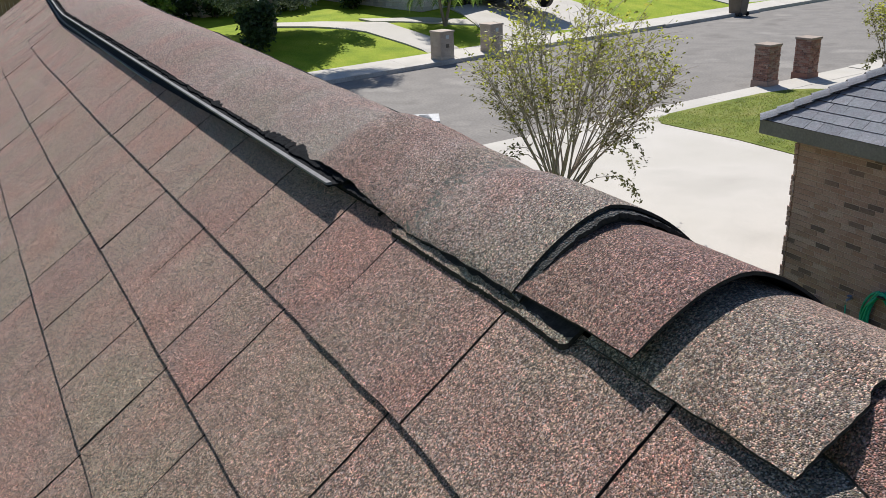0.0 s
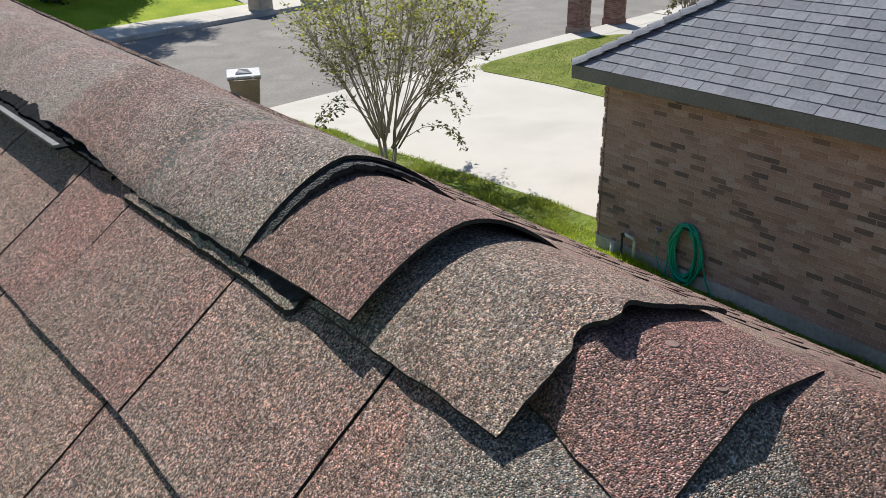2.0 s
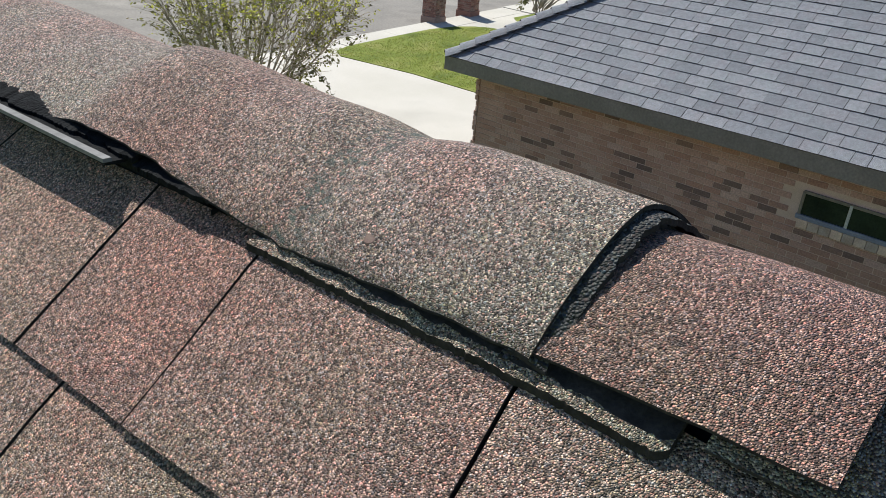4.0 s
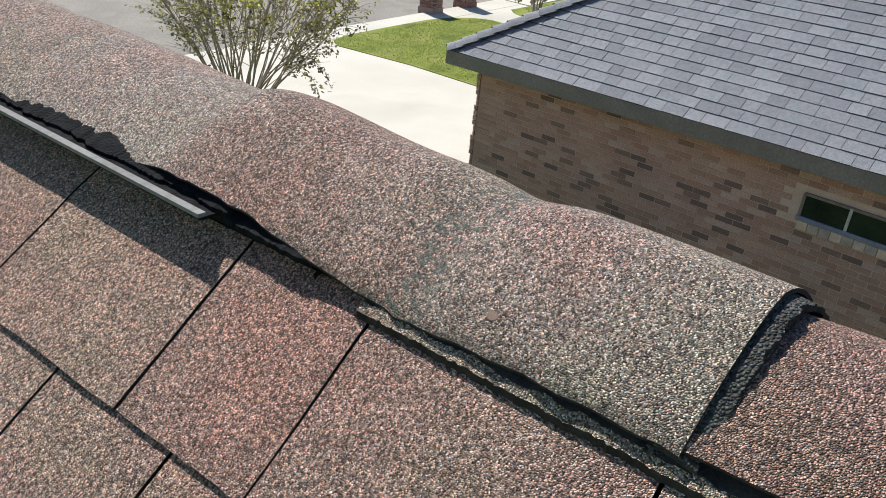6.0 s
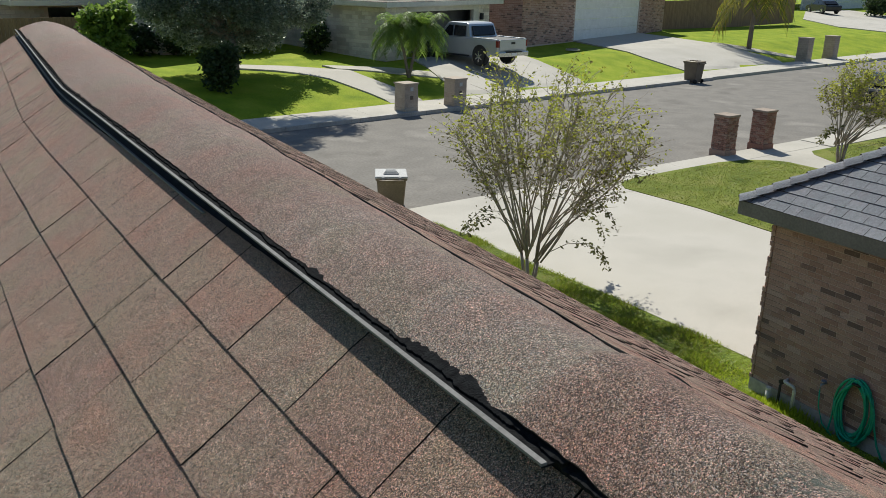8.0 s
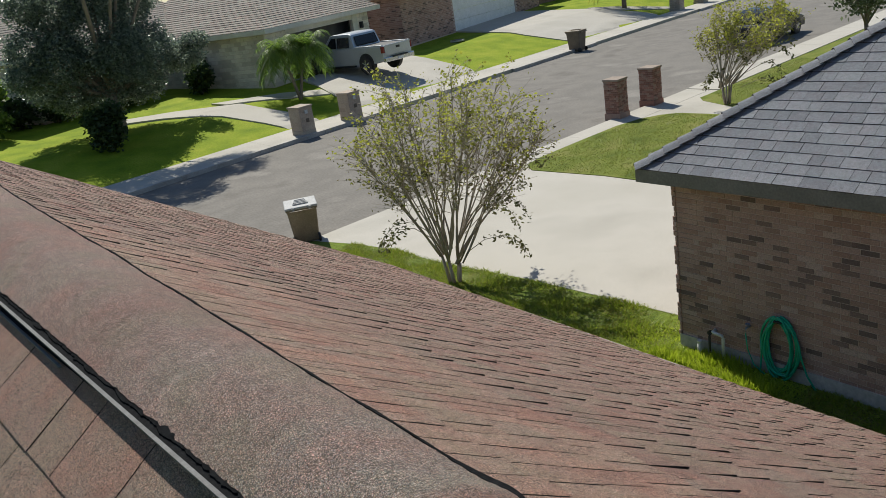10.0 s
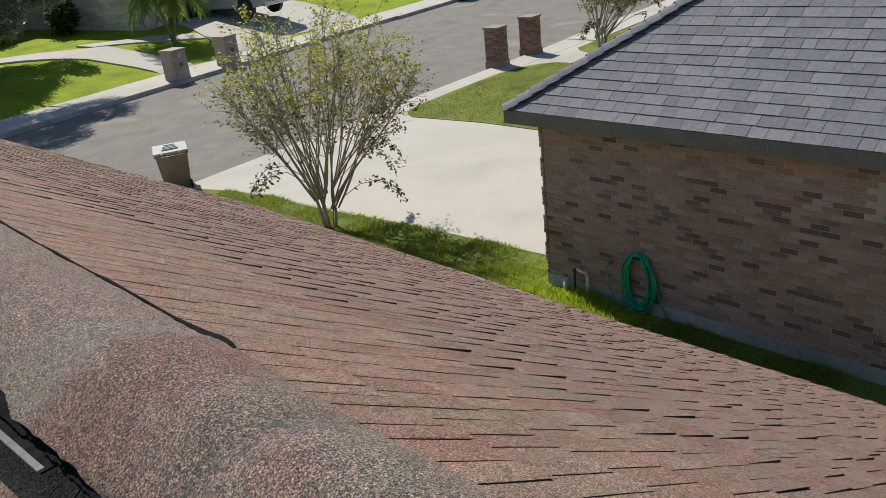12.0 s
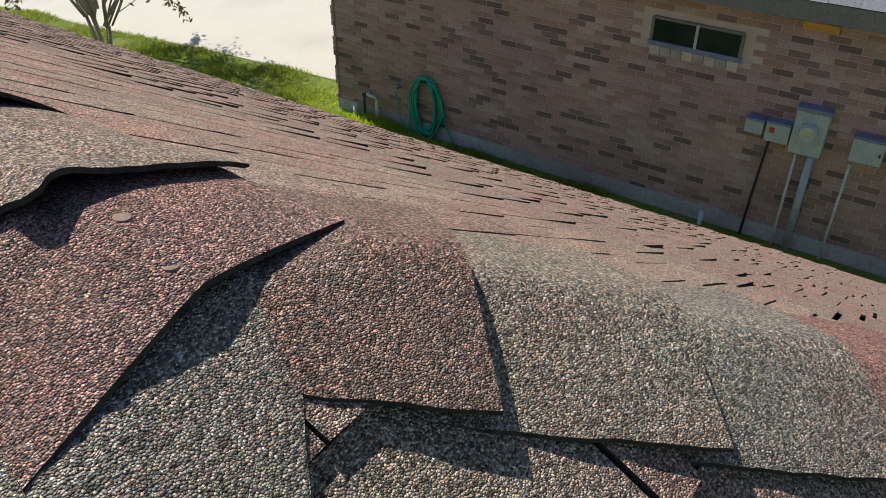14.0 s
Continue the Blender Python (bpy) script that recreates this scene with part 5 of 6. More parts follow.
shrub((96.0, 61.0, 1.6), "clipped green hedge before a distant house", [(0, 0, 0.9, 1.6, 0.7), (3, 0, 0.9, 1.6, 0.7), (6, 1, 0.9, 1.6, 0.7), (-3, -1, 0.6, 1.2, 0.7)], 3000, 0.4, None, 7)
for k, (x, y) in enumerate(((89.2, 57.5), (91.0, 55.2), (89.8, 52.8), (92.6, 52.0), (93.5, 57.0), (95.2, 54.0))):
    shrub((x, y, lot(x, y)), "low rounded shrub beside a distant driveway", [(0, 0, 0.45, 0.8, 0.7), (0.7, 0.3, 0.4, 0.6, 0.7)], 700, 0.22, None, 20 + k)
shrub((88.5, 60.2, 1.6), "tall dark hedge before a distant house", [(0, 0, 1.2, 1.7, 0.9), (2.6, 0.5, 1.3, 1.7, 0.9), (5.4, 1.2, 1.2, 1.8, 0.9), (8.4, 1.8, 1.3, 1.8, 0.9)], 4200, 0.34, None, 31)
# greenery behind the fence and rooftops
big_tree((122.0, 78.0, 1.7), "broad trees beyond a distant house", [(0, 0, 4.6, 4.0, 0.9), (-7, -2, 4.4, 3.8, 0.9), (7, 1, 4.6, 4.0, 0.9), (14, 3, 4.4, 4.0, 0.9), (-13, -5, 3.6, 3.0, 0.9), (3, 1, 7.6, 3.6, 0.8), (22, 6, 4.4, 4.0, 0.9)], 14000, 2.5, 0.3, 19, 0.7, None, "garden_tree")
big_tree((52.0, 56.0, 1.7), "broad-leaved tree clump behind a wooden fence", [(0, 0, 4.5, 3.0, 0.8), (-4, 0, 4.2, 2.6, 0.8), (4, 1, 4.6, 3.0, 0.8), (8, 2, 4.0, 2.6, 0.8)], 9000, 2.5, 0.25, 9, 0.5, None, "garden_tree")


def palm(loc, label, height, fronds, length, trunks, material, seed, sag=1.0, girth=0.13, rise=1.1):
    r = random.Random(seed)
    p = empty("palm_tree", label, "palm", loc)
    for tx, ty in trunks:
        bm = bmesh.new()
        tube(bm, [(0, 0, -0.1), (tx * 0.4, ty * 0.4, height * 0.5), (tx, ty, height)], girth, 10, girth * 0.7)
        part("trunk", bm, M_BARK, p)
        for k in range(fronds):
            a = math.tau * k / fronds + r.uniform(-0.2, 0.2)
            up = r.uniform(-0.1, rise)
            base = Vector((tx, ty, height))
            mid = []
            for i in range(8):
                f = i / 7
                mid.append(base + Vector((math.cos(a) * length * f, math.sin(a) * length * f, length * (up * f - sag * 1.15 * f * f))))
            v, fs = [], []
            for i in range(7):
                d = (mid[i + 1] - mid[i])
                side = Vector((-math.sin(a), math.cos(a), 0))
                for sgn in (-1, 1):
                    for q in range(4):
                        b0 = mid[i] + d * (q / 4)
                        tip = b0 + side * sgn * length * 0.30 * (1 - 0.6 * abs(i / 7 - 0.4)) + d * 0.9 + Vector((0, 0, -0.14 * length * r.uniform(0.6, 1.5)))
                        n = len(v)
                        v += [b0, b0 + d * 0.2, tip]
                        fs.append([n, n + 1, n + 2])
            data("frond", v, fs, material, p)
    return p


palm((17.2, 34.2, lot(17.2, 34.2)), "bushy green palm with two trunks on a lawn", 2.15, 56, 1.12, [(-0.45, 0.3), (0.75, 0.1)], M_PALM, 11, 1.0, 0.075, 1.7)
palm((46.0, 40.3, lot(46.0, 40.3)), "queen palm with drooping yellowing fronds", 4.3, 26, 2.5, [(0.3, 0.2)], M_PALMY, 12, 1.0, 0.17)

# grass blades on the side yard strip
r = np.random.RandomState(5)
n = 150000
gx, gy = r.uniform(6.3, 9.5, n), r.uniform(3.2, 15.6, n)
right = np.where(gy < 7.3, 8.6, np.interp(gy, [7.3, 8.7, 10.8, 12.9, 14.3, 15.4, 16.2], [9.42, 9.32, 9.12, 8.79, 8.72, 8.5, 8.2]))
keep = (gx < right + 0.0 + 0.03 * r.normal(size=n)) & ((np.sin(gx * 3.1 + 1) + np.sin(gy * 2.3) + r.normal(size=n) * 0.8) > -1.5)
gx, gy = gx[keep], gy[keep]
n = len(gx)
h = (0.03 + 0.055 * r.rand(n)) * np.where(gx > right[keep] - 0.35, 0.9, 1.0) * np.where((gx > 8.15) & (gy < 7.4) & (gy > 5.6), 2.2, 1.0) * (0.75 + 0.5 * np.sin(gx * 5.3) * np.sin(gy * 4.1))
a = r.uniform(0, 6.28, n)
b = np.stack([gx, gy, np.full(n, 0.035)], 1)
sd = np.stack([np.cos(a), np.sin(a), 0 * a], 1) * 0.012
tip = b + np.stack([r.normal(size=n) * 0.05, r.normal(size=n) * 0.05, h], 1)
gm = bpy.data.meshes.new("grass")
gm.from_pydata(np.stack([b - sd, b + sd, tip], 1).reshape(-1, 3).tolist(), [], np.arange(3 * n).reshape(-1, 3).tolist())
gm.materials.append(M_BLADE)
gm.materials.append(M_BLADE_SUNLIT)
# blades around the corner take the colour brightened for sun
sunlit = (gy > 5.4) & (gy < 7.7 + 0.3 * r.normal(size=n)) & (gx > 7.4 + 0.3 * r.normal(size=n))
gm.polygons.foreach_set("material_index", sunlit.astype(np.int32))
tagged(new("grass", gm), "uneven green grass blades along the side yard", "grass", kind="stuff")


# short mown blades on the neighbour's front lawns
n = 70000
gx, gy = r.uniform(14.3, 30.0, n), r.uniform(7.6, 18.2, n)
keep = ((gx > 14.75 - np.where(gy > 14, 0.2 * (gy - 14), 0)) & (gx < 20.85) & (gy < np.where(gx > 20, 16.9, 16.85 + 0.13 * np.maximum(0, gx - 16)))) | ((gx > 22.1 + 0.9 * np.maximum(0, gy - 15.6)) & (gy < 15.8 + 0.115 * gx - 1.2))
gx, gy = gx[keep], gy[keep]
n = len(gx)
a = r.uniform(0, 6.28, n)
b = np.stack([gx, gy, np.full(n, 0.055)], 1)
sd = np.stack([np.cos(a), np.sin(a), 0 * a], 1) * 0.014
tip = b + np.stack([r.normal(size=n) * 0.03, r.normal(size=n) * 0.03, 0.015 + 0.03 * r.rand(n)], 1)
gm = bpy.data.meshes.new("grass")
gm.from_pydata(np.stack([b - sd, b + sd, tip], 1).reshape(-1, 3).tolist(), [], np.arange(3 * n).reshape(-1, 3).tolist())
gm.materials.append(M_MOWN)
tagged(new("grass", gm), "short mown grass blades of the front lawns", "grass", kind="stuff")


# ---- pillars, bins and vehicles ----
def pillar(loc, rz, size, height, mats, label, group, courses, cap_mat, plates=0, joint=0.01, foot=0.03, core=None):
    p = empty("gate_pillar", label, "pillar", loc, rz, group)
    h = size / 2
    part("core", bbox((-h + 0.012, -h + 0.012, -0.1), (h - 0.012, h - 0.012, height - 0.06)), core or M_MORTAR, p)
    part("plinth", bbox((-h - foot, -h - foot, -0.1), (h + foot, h + foot, 0.14), 0.01), mats, p)
    ch = (height - 0.2) / courses
    rr = random.Random(int(loc[0] * 10))
    for i in range(courses):
        z = 0.145 + i * ch
        k = 3 if courses > 8 else 2
        for side in range(4):
            m = Matrix.Rotation(side * math.pi / 2, 4, "Z")
            off = (0.0 if i % 2 else 0.5) * size / k
            x = -h - off + 0.0
            while x < h:
                a, b = max(x, -h), min(x + size / k - joint, h)
                x += size / k
                if b - a < 0.03:
                    continue
                o = h + 0.004 + foot * 0.5 * rr.random()
                v, f = hexa([m @ Vector(c) for c in ((a, h - 0.02, z), (a, o, z), (b, o, z), (b, h - 0.02, z), (a, h - 0.02, z + ch - joint), (a, o, z + ch - joint), (b, o, z + ch - joint), (b, h - 0.02, z + ch - joint))])
                data("brick", v, f, mats, p)
    part("capstone", bbox((-h - 0.035, -h - 0.035, height - 0.062), (h + 0.035, h + 0.035, height), 0.012), cap_mat, p)
    for k in range(plates):
        part("plate", bbox((-0.07, -h - 0.03, height * (0.72 - 0.3 * k)), (0.07, -h - 0.012, height * (0.72 - 0.3 * k) + 0.14), 0.004), (M_GBOX, M_CARTDARK)[k % 2], p)
    return p


pillar((19.95, 18.25, 0.08), 7, 0.50, 1.2, M_REDBRICK, "red brick gate pillar with a stone cap", "red brick pillars", 16, M_CAPSTONE, foot=0.035)
pillar((21.85, 18.45, 0.08), 7, 0.50, 1.2, M_REDBRICK, "red brick gate pillar with a stone cap", "red brick pillars", 16, M_CAPSTONE, foot=0.035)
pillar((14.35, 28.75, 0.14), 12, 0.62, 1.05, M_STONE, "pale stone gate pillar with small plates", "pale stone pillars", 5, M_STONE, 2, 0.003, 0.012, M_STONE)
pillar((16.75, 29.2, 0.14), 12, 0.62, 1.08, M_STONE, "pale stone gate pillar with small plates", "pale stone pillars", 5, M_STONE, 2, 0.003, 0.012, M_STONE)
pillar((47.7, 37.2, 0.14), 12, 0.7, 1.5, M_STONE, "weathered tan stone gate pillar far down the street", "distant pillars", 9, M_STONE)
pillar((51.4, 38.0, 0.14), 12, 0.7, 1.5, M_STONE, "weathered tan stone gate pillar far down the street", "distant pillars", 9, M_STONE)


def cart(loc, rz, w, d, h, body_m, lid_m, label):
    c = empty("wheelie_bin", label, "bin", loc, rz, "wheeled bins")
    t = 0.8
    v = [(-w / 2 * t, -d / 2 * t, 0.05), (w / 2 * t, -d / 2 * t, 0.05), (w / 2 * t, d / 2 * t, 0.05), (-w / 2 * t, d / 2 * t, 0.05), (-w / 2, -d / 2, h * 0.9), (w / 2, -d / 2, h * 0.9), (w / 2, d / 2, h * 0.9), (-w / 2, d / 2, h * 0.9)]
    bm = bmesh.new()
    vs = [bm.verts.new(q) for q in v]
    for f in ([3, 2, 1, 0], [4, 5, 6, 7], [0, 1, 5, 4], [1, 2, 6, 5], [2, 3, 7, 6], [3, 0, 4, 7]):
        bm.faces.new([vs[k] for k in f])
    bmesh.ops.bevel(bm, geom=bm.edges[:], offset=0.03, segments=3, affect="EDGES", profile=0.5)
    part("body", bm, body_m, c)
    part("rim", bbox((-w / 2 - 0.02, -d / 2 - 0.02, h * 0.86), (w / 2 + 0.02, d / 2 + 0.02, h * 0.905), 0.012), body_m, c)
    bm = bmesh.new()
    box(bm, (-w / 2 - 0.03, -d / 2 - 0.03, h * 0.905), (w / 2 + 0.03, d / 2 + 0.05, h * 0.955), 0.018)
    for v2 in bm.verts:
        if v2.co.z > h * 0.93:
            v2.co.z += 0.045 * (1 - (2 * v2.co.x / (w + 0.1)) ** 2)
    lid = part("lid", bm, lid_m, c)
    for q in range(4):
        part("lid_rib", bbox((-w * 0.26 + q * 0.02, -d * 0.28 + q * d * 0.17, h * 0.955), (w * 0.26 - q * 0.02, -d * 0.28 + q * d * 0.17 + 0.035, h * 0.955 + 0.043), 0.008), lid_m, lid)
    for sx in (-1, 1):
        part("hinge", bbox((sx * w * 0.28 - 0.03, -d / 2 - 0.06, h * 0.87), (sx * w * 0.28 + 0.03, -d / 2 - 0.02, h * 0.95), 0.006), lid_m, c)
        bm = bmesh.new()
        disc(bm, (sx * w * 0.42, -d / 2 * t - 0.02, 0.11), (1, 0, 0), 0.11, 0.05, 20)
        part("wheel", bm, M_BLACK, c)
    bm = bmesh.new()
    tube(bm, [(-w * 0.4, -d / 2 - 0.05, h * 0.86), (-w * 0.4, -d / 2 - 0.1, h * 0.88), (w * 0.4, -d / 2 - 0.1, h * 0.88), (w * 0.4, -d / 2 - 0.05, h * 0.86)], 0.014, 8)
    part("handle", bm, body_m, c)
    return c


cart((8.05, 16.95, 0.0), -24, 0.66, 0.70, 0.93, M_CARTBROWN, M_CARTLID, "brown wheeled bin with a faded pale lid at the street edge")
cart((32.6, 32.05, 0.0), 12, 0.72, 0.8, 1.15, M_CARTDARK, M_CARTBROWN, "dark brown wheeled bin standing at the far kerb")


def profile(points, half, z_in=0.0):
    """A body from a side outline (y, z), made wide to both sides and slightly narrower above the waist."""
    bm = bmesh.new()
    loops = []
    for sx in (-1, 1):
        loops.append([bm.verts.new((sx * half * (1 - z_in * max(0, z - 1.0)), y, z)) for y, z in points])
    n = len(points)
    bm.faces.new(loops[0])
    bm.faces.new(loops[1][::-1])
    for i in range(n):
        bm.faces.new((loops[0][(i + 1) % n], loops[0][i], loops[1][i], loops[1][(i + 1) % n]))
    bmesh.ops.recalc_face_normals(bm, faces=bm.faces[:])
    bmesh.ops.bevel(bm, geom=bm.edges[:], offset=0.035, segments=2, affect="EDGES", profile=0.5)
    return bm


def wheel(c, x, y, rad, wid):
    w = part("wheel", disc(bmesh.new(), (x, y, rad), (1, 0, 0), rad * 0.62, wid * 0.9, 24), M_BLACK, c)
    bm = bmesh.new()
    bmesh.ops.create_cone(bm, cap_ends=True, segments=28, radius1=rad, radius2=rad, depth=wid, matrix=Matrix.Translation((x, y, rad)) @ Matrix.Rotation(math.pi / 2, 4, "Y"))
    bmesh.ops.bevel(bm, geom=[e for e in bm.edges if abs(e.verts[0].co.x - e.verts[1].co.x) < 1e-5], offset=0.03, segments=2, affect="EDGES")
    part("tyre", bm, M_BLACK, w)
    bm = bmesh.new()
    sx = 1 if x > 0 else -1
    for k in range(6):
        m = Matrix.Translation((x + sx * (wid / 2 + 0.004), y, rad)) @ Matrix.Rotation(k * math.tau / 6, 4, "X")
        g = bmesh.new()
        box(g, (-0.012, -0.028, 0.03), (0.012, 0.028, rad * 0.62))
        g.transform(m)
        me = bpy.data.meshes.new("tmp")
        g.to_mesh(me)
        bm.from_mesh(me)
        g.free()
        bpy.data.meshes.remove(me)
    disc(bm, (x + sx * wid / 2, y, rad), (1, 0, 0), 0.06, 0.03, 12)
    part("rim", bm, M_CHROME, w)


def pickup(loc, rz, k):
    c = empty("pickup_truck", "silver crew-cab pickup truck parked on a driveway", "truck", loc, rz)
    c.scale = (k, k, k)
    W = 0.94
    part("body", profile([(-2.72, 0.55), (-2.72, 1.16), (-0.95, 1.16), (-0.90, 1.18), (1.05, 1.16), (1.35, 1.14), (2.45, 1.02), (2.68, 0.85), (2.68, 0.42), (2.2, 0.34), (-2.2, 0.42)], W), M_SILVER, c)
    part("cab", profile([(-0.92, 1.14), (-0.72, 1.74), (-0.55, 1.80), (0.45, 1.80), (0.65, 1.76), (1.30, 1.14)], W - 0.03, 0.16), M_SILVER, c)
    part("rear_window", profile([(-0.945, 1.24), (-0.80, 1.66), (-0.77, 1.66), (-0.915, 1.24)], W - 0.22, 0.1), M_TINT, c)
    for sx in (-1, 1):
        for y0, y1 in ((-0.62, 0.16), (0.24, 0.95)):
            v = [(sx * (W - 0.035), y0, 1.2), (sx * (W - 0.035), y1, 1.2), (sx * (W - 0.115), min(y1, 0.55) if y1 > 0.5 else y1, 1.66), (sx * (W - 0.115), y0 + 0.03, 1.66)]
            v += [(x + sx * 0.02, y, z) for x, y, z in v]
            data("side_window", v, [[0, 1, 2, 3], [7, 6, 5, 4], [0, 4, 5, 1], [1, 5, 6, 2], [2, 6, 7, 3], [3, 7, 4, 0]], M_TINT, c)
        part("tail_lamp", bbox((sx * W - 0.1 if sx > 0 else -W - 0.01, -2.745, 0.86), (W + 0.01 if sx > 0 else -W + 0.1, -2.6, 1.14), 0.01), M_LAMPRED, c)
        part("mirror", bbox((sx * (W + 0.02) - 0.02 * (sx < 0) - 0.18 * (sx < 0), 0.98, 1.18), (sx * (W + 0.02) + 0.02 + 0.16 * (sx > 0), 1.08, 1.36), 0.02), M_SILVER, c)
        part("bed_rail", bbox((sx * W - 0.11 if sx > 0 else -W, -2.68, 1.15), (W if sx > 0 else -W + 0.11, -0.95, 1.21), 0.012), M_SILVER, c)
        part("wheel_arch", disc(bmesh.new(), (sx * (W - 0.08), -1.62, 0.44), (1, 0, 0), 0.47, 0.19, 24), M_BLACK, c)
        part("wheel_arch", disc(bmesh.new(), (sx * (W - 0.08), 1.66, 0.44), (1, 0, 0), 0.47, 0.19, 24), M_BLACK, c)
        wheel(c, sx * (W - 0.06), -1.62, 0.39, 0.26)
        wheel(c, sx * (W - 0.06), 1.66, 0.39, 0.26)
        part("side_step", bbox((sx * W - 0.06, -0.9, 0.33), (sx * W + 0.06, 1.0, 0.40), 0.015), M_BLACK, c)
    part("bed_floor", bbox((-W + 0.11, -2.62, 1.155), (W - 0.11, -0.98, 1.17)), M_BLACK, c)
    part("tailgate", bbox((-W + 0.11, -2.765, 0.72), (W - 0.11, -2.70, 1.19), 0.02), M_SILVER, c)
    part("gate_handle", bbox((-0.12, -2.785, 0.98), (0.12, -2.76, 1.08), 0.008), M_BLACK, c)
    part("bumper", bbox((-W, -2.86, 0.46), (W, -2.68, 0.66), 0.03), M_CHROME, c)
    part("bumper_step", bbox((-0.5, -2.88, 0.62), (0.5, -2.68, 0.68), 0.012), M_BLACK, c)
    part("number_plate", bbox((-0.16, -2.875, 0.50), (0.16, -2.855, 0.60)), M_WHITE, c)
    return c


pickup((22.05, 37.0, lot(22.3, 36.6) + 0.035), 13, 1.07)


def saloon(loc, rz, label, paint):
    c = empty("car", label, "car", loc, rz)
    W = 0.88
    part("body", profile([(-2.2, 0.42), (-2.22, 0.80), (-2.1, 0.92), (-1.5, 0.95), (0.85, 0.93), (1.6, 0.86), (2.05, 0.74), (2.22, 0.58), (2.2, 0.30), (-2.0, 0.28)], W), paint, c)
    part("cabin", profile([(-1.72, 0.92), (-1.15, 1.30), (-0.6, 1.43), (0.15, 1.43), (0.45, 1.36), (1.15, 0.90)], W - 0.05, 0.35), paint, c)
    part("windscreen", profile([(0.52, 1.335), (1.10, 0.95), (1.13, 0.965), (0.56, 1.36)], W - 0.2, 0.2), M_TINT, c)
    part("rear_window", profile([(-1.64, 1.0), (-1.19, 1.30), (-1.22, 1.32), (-1.68, 1.02)], W - 0.2, 0.2), M_TINT, c)
    for sx in (-1, 1):
        for y0, y1, t0, t1 in ((-1.35, -0.32, -0.95, -0.32), (-0.24, 0.95, -0.24, 0.38)):
            v = [(sx * (W - 0.05), y0, 0.96), (sx * (W - 0.05), y1, 0.96), (sx * (W - 0.155), t1, 1.34), (sx * (W - 0.155), t0, 1.34)]
            v += [(x + sx * 0.018, y, z) for x, y, z in v]
            data("side_window", v, [[0, 1, 2, 3], [7, 6, 5, 4], [0, 4, 5, 1], [1, 5, 6, 2], [2, 6, 7, 3], [3, 7, 4, 0]], M_TINT, c)
        part("mirror", bbox((sx * W - 0.06, 0.82, 0.93), (sx * W + 0.12 * sx + 0.06, 0.92, 1.05), 0.02), paint, c)
        part("headlamp", bbox((sx * 0.62 - 0.16, 2.06, 0.6), (sx * 0.62 + 0.16, 2.2, 0.72), 0.02), M_CHROME, c)
        for yy in (-1.35, 1.35):
            part("wheel_arch", disc(bmesh.new(), (sx * (W - 0.07), yy, 0.36), (1, 0, 0), 0.38, 0.17, 24), M_BLACK, c)
            wheel(c, sx * (W - 0.08), yy, 0.33, 0.21)
    return c


saloon((35.2, 22.75, 0.0), -83, "dark saloon car parked at the near kerb", M_DARKPAINT)
saloon((83.0, 62.8, lot(83.0, 62.8) + 0.035), -24, "dark car on a distant driveway", M_DARKPAINT)


